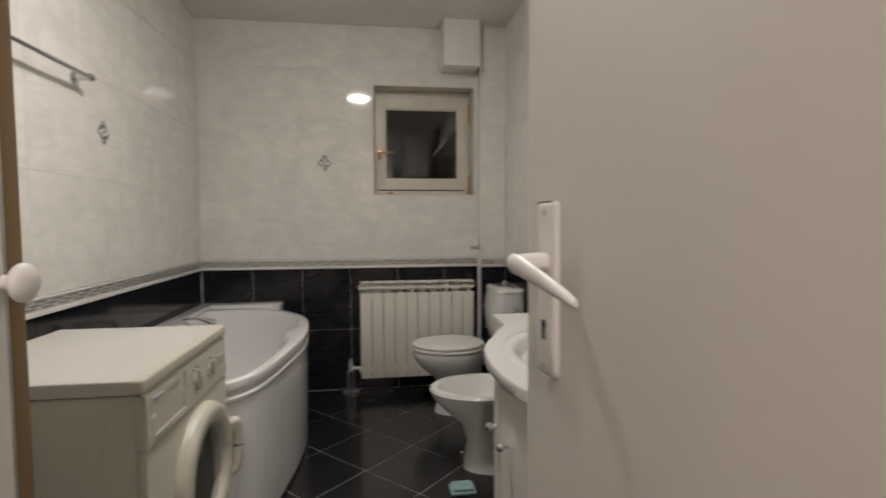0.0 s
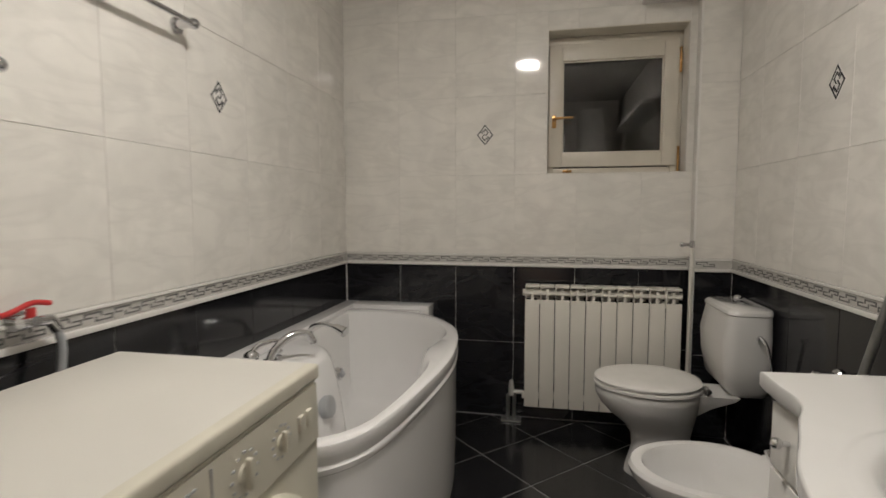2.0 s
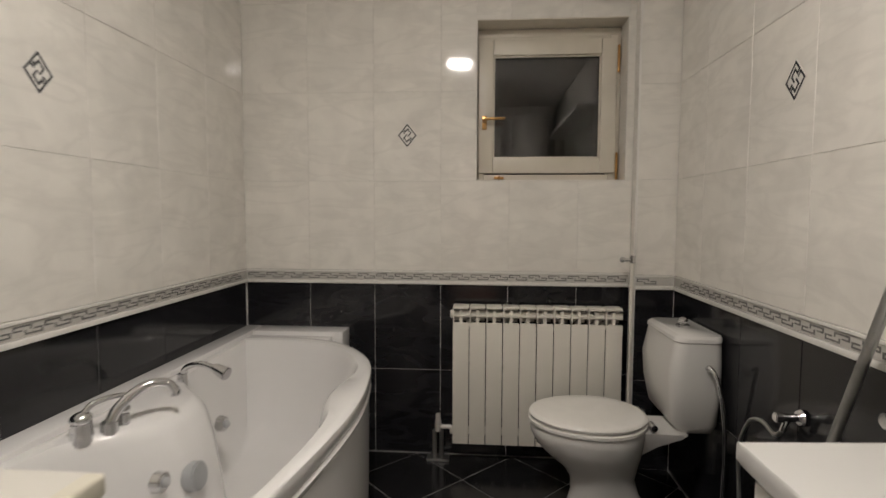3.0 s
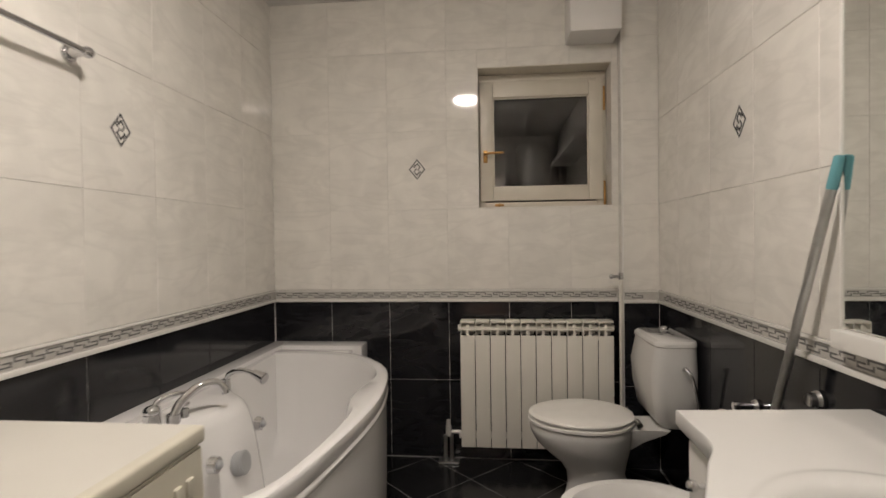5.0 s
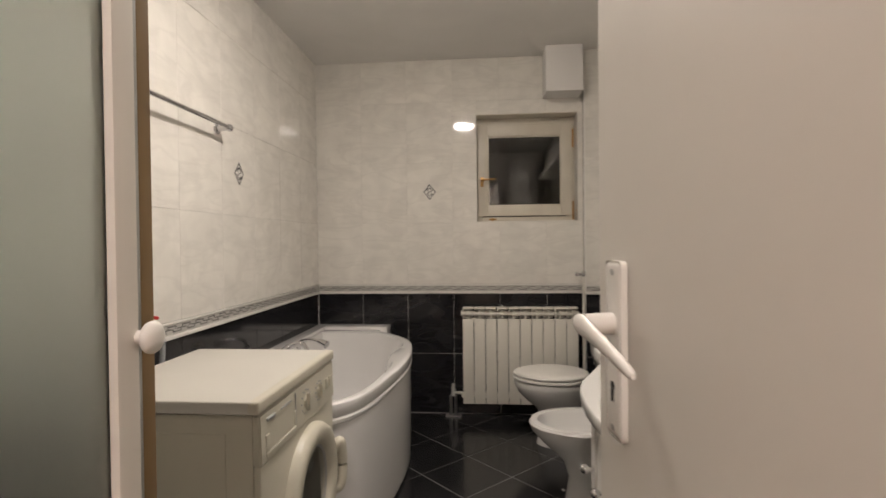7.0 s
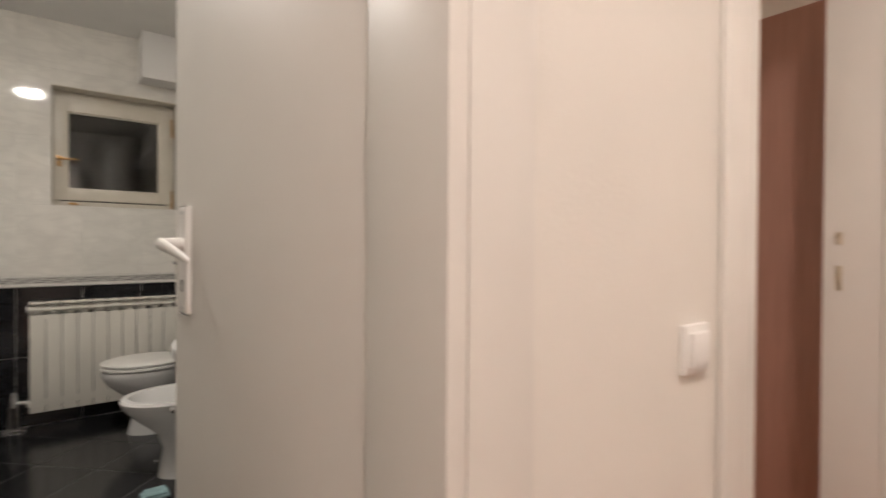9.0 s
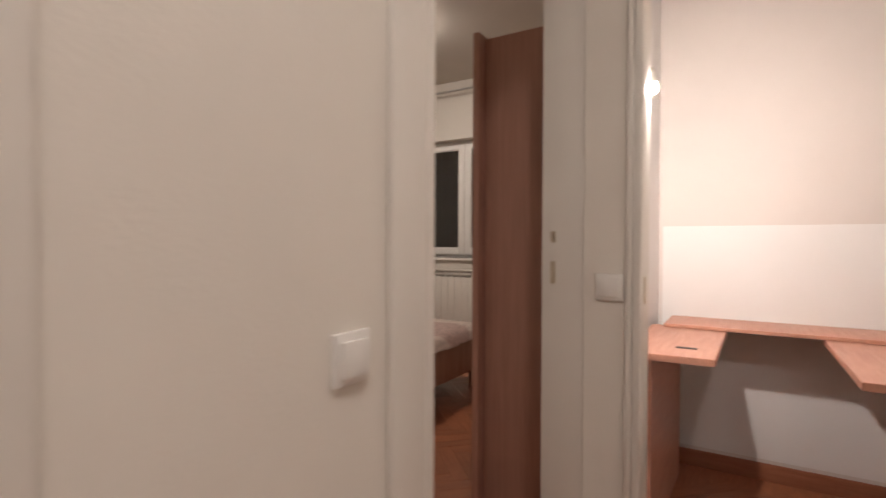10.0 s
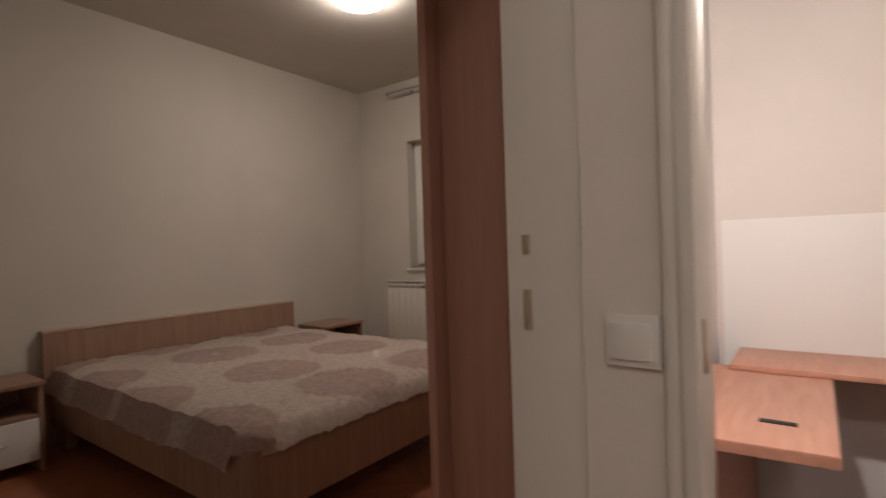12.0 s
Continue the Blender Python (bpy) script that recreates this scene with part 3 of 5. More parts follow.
def tiled(parent, place_on, turn, start, lo, hi, holes=(), rows=ROWS, border=True, top=2.53, lozenges=()):
    for z0, z1, mat in rows:
        for a, b in columns(start, lo, hi):
            rects = [(a, b, z0, min(z1, top))]
            for h in holes:
                rects = [r for q in rects for r in minus(q, h)]
            for a0, a1, c0, c1 in rects:
                gap = GAP if mat is BLACK_TILE else 0.0012
                w, h = a1 - a0 - gap, c1 - c0 - gap
                if w > 0.008 and h > 0.008:
                    put_piece("tile", tile_mesh(w, h, mat), parent, place_on((a0 + a1) / 2, (c0 + c1) / 2, 0), turn)
    if border:
        spans = [(lo, hi)]
        for h in holes:
            if h[2] < 0.9:
                spans = [s for q in spans for s in ((q[0], min(q[1], h[0])), (max(q[0], h[1]), q[1])) if s[1] - s[0] > 0.02]
        for s0, s1 in spans:
            def strip(name, z0, z1, d, mat, r=0.003):
                p, q = Vector(place_on(s0, z0, -0.004)), Vector(place_on(s1, z1, d))
                part(name, bm_box([min(p[i], q[i]) for i in range(3)], [max(p[i], q[i]) for i in range(3)], r), mat, parent)
            strip("border_moulding", 0.862, 0.880, 0.012, BORDER_WHITE, 0.005)
            strip("border_tile", 0.8815, 0.917, 0.002, BORDER_GREY, 0.0012)
            strip("border_moulding", 0.9185, 0.929, 0.007, BORDER_WHITE, 0.003)
            bars = []
            for i, (a0, a1, c0, c1) in enumerate(key_pattern(s0, s1, 0.8865, 0.9125)):
                p, q = Vector(place_on(a0, c0, 0.0)), Vector(place_on(a1, c1, 0.003 + 0.0001 * (i % 7)))
                bars.append(bm_box([min(p[i] , q[i]) for i in range(3)], [max(p[i], q[i]) for i in range(3)]))
            if bars:
                part("key_pattern", bm_merge(*bars), BORDER_KEY, parent)
    for u, z in lozenges:
        diamond(place_on, u, z, parent)


tiled(wall_left, lambda u, v, d: (BX0 + d, u, v), -math.pi / 2, 3.49, BY0, BY1, lozenges=((3.33, 1.58), (4.31, 1.58)))
tiled(wall_back, lambda u, v, d: (u, BY1 - d, v), math.pi, 1.50, BX0, 3.40, holes=[WIN], lozenges=((2.325, 1.59),))
tiled(wall_right, lambda u, v, d: (BX1 - d, u, v), math.pi / 2, 5.13, BY0, 5.40, lozenges=((4.558, 1.59),))
tiled(wall_front, lambda u, v, d: (u, BY0 + d, v), 0.0, 1.50, BX0, BX1, holes=[(DOOR_X0, DOOR_X1, -0.1, DOOR_H)])
tiled(pillar, lambda u, v, d: (u, 5.40 - d, v), math.pi, 3.40, 3.40, BX1)
tiled(pillar, lambda u, v, d: (3.40 - d, u, v), math.pi / 2, 5.40, 5.40, BY1)
part("corner_trim", bm_box((3.3945, 5.3945, 0.002), (3.4045, 5.4045, BATH_CEIL - 0.002), 0.003), WHITE_PLASTIC, pillar, "white plastic corner trim")

# ---- floors ----


def clip(poly, lo, hi):
    """A convex polygon cut to a rectangle."""
    for ax in (0, 1):
        for lim, s in ((lo[ax], 1), (hi[ax], -1)):
            out = []
            for i, p in enumerate(poly):
                q = poly[(i + 1) % len(poly)]
                dp, dq = (p[ax] - lim) * s, (q[ax] - lim) * s
                if dp >= 0:
                    out.append(p)
                if dp * dq < 0:
                    k = dp / (dp - dq)
                    out.append((p[0] + (q[0] - p[0]) * k, p[1] + (q[1] - p[1]) * k))
            poly = out
            if len(poly) < 3:
                return []
    return poly


def area(poly):
    return abs(sum(p[0] * q[1] - q[0] * p[1] for p, q in zip(poly, poly[1:] + poly[:1]))) / 2


floor_bath = structure("floor_bath", bm_box((1.38, BY0 - 0.11, -0.1), (3.66, 5.5, -0.0025)), DARK_GROUT, "black diagonal floor tiles with grey joints", "floor")
part("wall_joint", bm_box((BX0, BY1 - 0.006, 0.0005), (3.40, BY1 - 0.0005, 0.004)), DARK_GROUT, floor_bath, "grey joint along the wall")
part("wall_joint", bm_box((BX1 - 0.006, BY0 + 0.01, 0.0005), (BX1 - 0.0005, 5.40, 0.004)), DARK_GROUT, floor_bath)
HALF = 0.2375
full = None
for i in range(-14, 15):
    for j in range(-14, 15):
        cx, cy = 2.61 + (i + j) * HALF, 5.0 + (i - j) * HALF
        s = HALF - 0.0036
        poly = clip([(cx - s, cy), (cx, cy - s), (cx + s, cy), (cx, cy + s)], (BX0, BY0), (BX1, BY1))
        if not poly or area(poly) < 0.0006:
            continue
        whole = area(poly) > 2 * s * s * 0.999
        if whole and full is not None:
            put_piece("floor_tile", full, floor_bath, (cx, cy, 0))
        else:
            me = finish("floor_tile", bm_prism([(x - cx, y - cy) for x, y in poly], -0.008, 0.0, 0.0012 if whole else 0), FLOOR_TILE, False)
            full = me if whole else full
            put_piece("floor_tile", me, floor_bath, (cx, cy, 0))


def parquet(parent, lo, hi, near_lo, near_hi):
    """Herringbone blocks: those in the near stretch are pieces, the rest is one mesh."""
    L, W = 0.40, 0.08
    mesh = finish("parquet_block", bm_box((-L / 2 + 0.0006, -W / 2 + 0.0006, -0.012), (L / 2 - 0.0006, W / 2 - 0.0006, 0), 0.0008, 1), PARQUET, False)
    ca = math.cos(radians(45))
    rest = []
    count = 0
    ox, oy = (lo[0] + hi[0]) / 2, (lo[1] + hi[1]) / 2
    for r in range(-70, 70):
        for c in range(-8, 9):
            for kind in (0, 1):
                if kind == 0:
                    x, y, l, w = r * W + c * 2 * L + L / 2, r * W + W / 2, L, W
                else:
                    x, y, l, w = r * W + c * 2 * L + L + W / 2, (r + 1) * W - L / 2, W, L
                x, y = ox + (x - y) * ca, oy + (x + y) * ca
                if not (lo[0] - 0.3 < x < hi[0] + 0.3 and lo[1] - 0.3 < y < hi[1] + 0.3):
                    continue
                a, b = l / 2 - 0.0006, w / 2 - 0.0006
                corners = [(x + (u - v) * ca, y + (u + v) * ca) for u, v in ((-a, -b), (a, -b), (a, b), (-a, b))]
                poly = clip(corners, lo, hi)
                if not poly or area(poly) < 0.0004:
                    continue
                near = near_lo[0] < x < near_hi[0] and near_lo[1] < y < near_hi[1]
                if near and count < 290 and area(poly) > 0.98 * l * w:
                    put_piece("parquet_block", mesh, parent, (x, y, 0), radians(45) + (math.pi / 2 if kind else 0))
                    count += 1
                else:
                    rest.append(poly)
    verts, faces = [], []
    for poly in rest:
        k = len(verts)
        verts += [(x, y, 0.0) for x, y in poly]
        faces.append(list(range(k, k + len(poly))))
    me = bpy.data.meshes.new("parquet_blocks")
    me.from_pydata(verts, [], faces)
    me.materials.append(PARQUET)
    ob = new("parquet_blocks", me)
    ob.parent = parent
    ob["kind"] = "stuff"


floor_bed = structure("floor_bedroom", bm_box((3.66, 1.82, -0.1), (RX1, RY1, -0.003)), SKIRTING, "red-brown herringbone parquet floor", "floor")
floor_off = structure("floor_office", bm_box((END_X, -0.1, -0.1), (OX1, HALL_Y, -0.003)), SKIRTING, "red-brown herringbone parquet floor", "floor")
structure("floor_hall", bm_box((1.0, -0.1, -0.1), (END_X, HALL_Y, 0.0)), PARQUET, "red-brown parquet hall floor", "floor")
parquet(floor_bed, (3.66, 1.93), (RX1, RY1), (4.4, 1.9), (7.0, 3.5))
parquet(floor_off, (END_X, 0.0), (OX1, 1.805), (4.4, 0.5), (5.8, 1.9))
structure("baseboard_office", bm_box((OX1 - 0.018, 0.02, 0), (OX1 - 0.0045, 1.785, 0.085), 0.005), SKIRTING, "red-brown wooden baseboard", "baseboard")
structure("baseboard_office_side", bm_box((4.54, 1.788, 0), (OX1 - 0.02, 1.8045, 0.085), 0.005), SKIRTING, "red-brown wooden baseboard", "baseboard")
structure("baseboard_bedroom", bm_box((3.7, RY1 - 0.016, 0), (RX1, RY1, 0.08), 0.004), SKIRTING, "red-brown wooden baseboard", "baseboard")
structure("baseboard_bedroom_window", bm_box((RX1 - 0.016, 2.0, 0), (RX1, RY1 - 0.016, 0.08), 0.004), SKIRTING, "red-brown wooden baseboard", "baseboard")


# ---- bathroom: things ----
def bathtub():
    tub = thing("bathtub", "white acrylic whirlpool bathtub with a bowed front apron", "bathtub", at=(1.9, 4.55, 0))
    front = smooth_line([(2.00, 3.66, 0), (2.17, 3.76, 0), (2.25, 3.95, 0), (2.31, 4.40, 0), (2.30, 4.72, 0), (2.235, 5.00, 0), (2.07, 5.225, 0), (1.88, 5.310, 0), (1.68, 5.325, 0)], 6)
    left = [Vector((1.575, 5.305 - k * (5.305 - 3.68) / 22, 0)) for k in range(23)]
    outer = front + left
    c = Vector((1.93, 4.52, 0))

    def loop(z, inset, bulge=0.0, low=0.0):
        out = []
        for p in outer:
            d = c - p
            k = inset / d.length
            q = p + d * min(k, 0.92)
            if bulge and q.x < c.x:
                q.x += bulge * math.exp(-((q.y - 4.43) / 0.20) ** 4)
            if bulge and q.x > c.x:
                q.x -= bulge * 0.35 * math.exp(-((q.y - 4.62) / 0.16) ** 2)
            out.append(Vector((q.x, q.y, z + low)))
        return out
    part("apron", bm_loft([loop(0.02, 0.020), loop(0.20, 0.015), loop(0.40, 0.012), loop(0.535, 0.011), loop(0.548, 0.011)], True, False), ACRYLIC, tub)
    part("apron_lip", bm_loft([loop(0.540, 0.012), loop(0.546, 0.004), loop(0.560, 0.002), loop(0.568, 0.010)], False, False), ACRYLIC, tub)
    part("basin", bm_loft([loop(0.566, 0.012), loop(0.574, 0.005), loop(0.610, 0.001), loop(0.619, 0.003), loop(0.622, 0.008), loop(0.622, 0.034),
                           loop(0.619, 0.058, 0.14), loop(0.608, 0.066, 0.165), loop(0.58, 0.075, 0.178), loop(0.50, 0.088, 0.19), loop(0.38, 0.108, 0.19), loop(0.27, 0.15, 0.16), loop(0.205, 0.21, 0.11), loop(0.185, 0.30, 0.05)], False, True), ACRYLIC, tub)
    part("wall_ledge", bm_merge(bm_box((1.501, 3.66, 0.50), (1.582, 5.478, 0.641), 0.006), bm_box((1.584, 5.352, 0.50), (2.030, 5.478, 0.641), 0.006), bm_box((1.584, 5.27, 0.50), (1.98, 5.3515, 0.6205), 0.002)), ACRYLIC, tub)
    for y, z, x in ((4.265, 0.485, 1.838), (4.72, 0.45, 1.768), (3.95, 0.38, 1.80)):
        jet = part("jet", bm_cyl((x - 0.02, y, z), (x + 0.010, y, z), 0.030, 0.026, bevel=0.004), CHROME, tub, "chrome whirlpool jet")
        part("nozzle", bm_ball((x + 0.010, y, z), 0.014), GREY_PLASTIC, jet)
    part("suction_cover", bm_cyl((1.84, 4.385, 0.436), (1.876, 4.385, 0.442), 0.043, 0.041, bevel=0.004), GREY_PLASTIC, tub, "round grey suction cover")
    for y in (4.75, 4.35):
        part("jet", bm_cyl((2.155, y, 0.36), (2.115, y, 0.355), 0.028, 0.024, bevel=0.004), CHROME, tub)
    part("spout", bm_merge(bm_cyl((1.69, 4.273, 0.60), (1.69, 4.273, 0.645), 0.026, 0.021, bevel=0.003), bm_tube([(1.69, 4.273, 0.635), (1.703, 4.295, 0.675), (1.738, 4.345, 0.715), (1.778, 4.383, 0.716), (1.798, 4.395, 0.690), (1.802, 4.396, 0.676)], 0.0150, r_end=0.0135, steps=10)), CHROME, tub, "curved chrome spout")
    part("hand_shower", bm_merge(bm_cyl((1.650, 4.672, 0.60), (1.650, 4.672, 0.648), 0.020, 0.016, bevel=0.002), bm_tube([(1.650, 4.672, 0.64), (1.668, 4.668, 0.672), (1.723, 4.662, 0.686), (1.785, 4.648, 0.676)], 0.0095), bm_cyl((1.775, 4.650, 0.680), (1.832, 4.636, 0.660), 0.014, 0.024, bevel=0.004)), CHROME, tub, "chrome hand shower")
    part("mixer_body", bm_merge(bm_cyl((1.651, 4.225, 0.60), (1.651, 4.225, 0.662), 0.029, 0.024, bevel=0.004), bm_ball((1.651, 4.225, 0.668), 0.026, (1, 1, 0.75)), bm_tube([(1.651, 4.225, 0.675), (1.664, 4.25, 0.700), (1.690, 4.292, 0.706), (1.712, 4.330, 0.700)], 0.0085, r_end=0.006)), CHROME, tub, "chrome mixer with a lever")
    part("diverter", bm_merge(bm_cyl((1.700, 4.315, 0.60), (1.700, 4.315, 0.650), 0.017, 0.014, bevel=0.003), bm_ball((1.700, 4.315, 0.662), 0.018, (1, 1, 0.8))), CHROME, tub)


def washing_machine():
    wm = thing("washing_machine", "cream front-loading washing machine with yellowed lid", "washing machine", at=(1.92, 3.36, 0))
    x0, x1, y0, y1 = 1.675, 2.165, 3.068, 3.652
    part("cabinet", bm_box((x0, y0 + 0.004, 0.02), (x1 - 0.012, y1 - 0.004, 0.812), 0.006), ENAMEL, wm)
    for y in (y0 + 0.06, y1 - 0.06):
        for x in (x0 + 0.06, x1 - 0.07):
            part("foot", bm_cyl((x, y, 0), (x, y, 0.022), 0.022), DARK_GAP, wm)
    part("side_pressing", bm_merge(bm_box((x0 + 0.05, y0 + 0.001, 0.05), (x1 - 0.08, y0 + 0.0055, 0.765), 0.002)), ENAMEL, wm)
    part("lid", bm_box((x0 - 0.005, y0 - 0.006, 0.815), (x1 - 0.006, y1 + 0.006, 0.847), 0.005, 3), ENAMEL_TOP, wm, "white lid with yellowed front edge")
    part("lid_edge", bm_box((x1 - 0.022, y0 - 0.0065, 0.8148), (x1 + 0.0095, y1 + 0.0065, 0.8472), 0.0075, 3), YELLOWED, wm, "yellowed plastic lid edge")
    lo = [(x1 - 0.012, 0.685), (x1 + 0.011, 0.685), (x1 + 0.007, 0.812), (x1 - 0.012, 0.812)]
    bm = bmesh.new()
    a = [bm.verts.new((x, y0 + 0.002, z)) for x, z in lo]
    b = [bm.verts.new((x, y1 - 0.002, z)) for x, z in lo]
    bm.faces.new(a)
    bm.faces.new(b[::-1])
    for k in range(4):
        bm.faces.new((a[k], b[k], b[(k + 1) % 4], a[(k + 1) % 4]))
    bmesh.ops.recalc_face_normals(bm, faces=bm.faces)
    bmesh.ops.bevel(bm, geom=list(bm.edges), offset=0.004, segments=2, affect="EDGES")
    panel = part("control_panel", bm, ENAMEL, wm, "cream control panel with knobs")
    px = x1 + 0.0095
    dy0, dy1, dz0, dz1 = y0 + 0.030, y0 + 0.225, 0.695, 0.800
    part("drawer", bm_merge(bm_box((px - 0.006, dy0, dz0), (px + 0.0035, dy1, 0.708), 0.0015), bm_box((px - 0.006, dy0, 0.7085), (px + 0.0018, dy0 + 0.022, 0.752), 0.0008), bm_box((px - 0.006, dy1 - 0.012, 0.7085), (px + 0.0018, dy1, 0.752), 0.0008)), ENAMEL, panel)
    part("drawer_recess", bm_box((px - 0.004, dy0 + 0.0225, 0.7085), (px - 0.0022, dy1 - 0.0125, 0.752)), YELLOWED, panel)
    # grey strip on the panel paints the shade of the drawer's gap
    part("drawer_gap", bm_box((px - 0.005, dy1 + 0.001, dz0), (px + 0.0012, dy1 + 0.003, dz1)), GREY_PLASTIC, panel)
    part("badge", bm_box((px - 0.004, y0 + 0.040, 0.785), (px + 0.0022, y0 + 0.085, 0.793), 0.001), GREY_PLASTIC, panel, "small grey maker's badge bar")
    part("print", bm_merge(*[bm_box((px - 0.006, y0 + 0.125 + 0.012 * k, 0.787), (px + 0.0020, y0 + 0.133 + 0.012 * k, 0.790)) for k in range(6)]), GREY_PLASTIC, panel)
    for y, r in ((y0 + 0.31, 0.026), (y0 + 0.425, 0.020)):
        kn = part("knob", bm_merge(bm_cyl((px - 0.01, y, 0.750), (px + 0.0035, y, 0.750), r * 0.72, r * 0.68, bevel=0.001), bm_box((px + 0.002, y - 0.0048, 0.750 - r), (px + 0.015, y + 0.0048, 0.750 + r), 0.0025)), ENAMEL, panel)
        for k in range(12):
            an = 2 * math.pi * k / 12
            part("dial_mark", bm_box((px - 0.006, y + math.cos(an) * (r + 0.010) - 0.0025, 0.75 + math.sin(an) * (r + 0.010) - 0.002), (px + 0.0018, y + math.cos(an) * (r + 0.010) + 0.0025, 0.75 + math.sin(an) * (r + 0.010) + 0.002)), GREY_PLASTIC, panel)
    for y in (y0 + 0.50, y0 + 0.535):
        part("button", bm_box((px - 0.006, y - 0.011, 0.735), (px + 0.006, y + 0.008, 0.768), 0.002), ENAMEL, panel)
    part("front_panel", bm_box((x1 - 0.0118, y0 + 0.006, 0.10), (x1 + 0.007, y1 - 0.004, 0.6835), 0.005), ENAMEL, wm)
    part("plinth", bm_box((x1 - 0.02, y0 + 0.01, 0.022), (x1 - 0.002, y1 - 0.01, 0.098), 0.004), ENAMEL, wm)
    cy, cz = (y0 + y1) / 2 + 0.045, 0.465

    def ring(r, x):
        return [Vector((x, cy + math.cos(2 * math.pi * k / 48) * r, cz + math.sin(2 * math.pi * k / 48) * r)) for k in range(48)]
    door = part("door", bm_loft([ring(0.205, x1), ring(0.203, x1 + 0.022), ring(0.195, x1 + 0.036), ring(0.180, x1 + 0.042), ring(0.150, x1 + 0.038), ring(0.138, x1 + 0.028), ring(0.134, x1 + 0.010)], False, False), YELLOWED, wm, "round cream porthole door")
    part("porthole", bm_loft([ring(0.136, x1 + 0.012), ring(0.11, x1 + 0.020), ring(0.06, x1 + 0.026), ring(0.01, x1 + 0.028)], False, True), DARK_GLASS, door)
    # flat black disc paints the unlit inside of the drum
    part("drum", bm_loft([ring(0.136, x1 + 0.006), ring(0.13, x1 + 0.0052), ring(0.02, x1 + 0.005)], False, True), DARK_GAP, door)
    part("gasket", bm_loft([ring(0.142, x1 + 0.008), ring(0.137, x1 + 0.018), ring(0.128, x1 + 0.017), ring(0.124, x1 + 0.009)], False, False), GREY_PLASTIC, door)
    part("door_handle", bm_tube([(x1 + 0.02, cy + 0.185, cz + 0.045), (x1 + 0.045, cy + 0.20, cz + 0.075), (x1 + 0.05, cy + 0.208, cz), (x1 + 0.045, cy + 0.20, cz - 0.075), (x1 + 0.02, cy + 0.185, cz - 0.09)], 0.017), YELLOWED, door)


def ellipse(cx, cy, a, b, z, n=40, egg=0.0, back=0.0):
    """A closed oval; egg stretches the tip at -x."""
    out = []
    for k in range(n):
        t = 2 * math.pi * k / n
        x, y = math.cos(t), math.sin(t)
        if x < 0:
            x *= 1 + egg
        elif back:
            y = math.copysign(abs(y) ** (1 - back), y)
        out.append(Vector((cx + x * a, cy + y * b, z)))
    return out


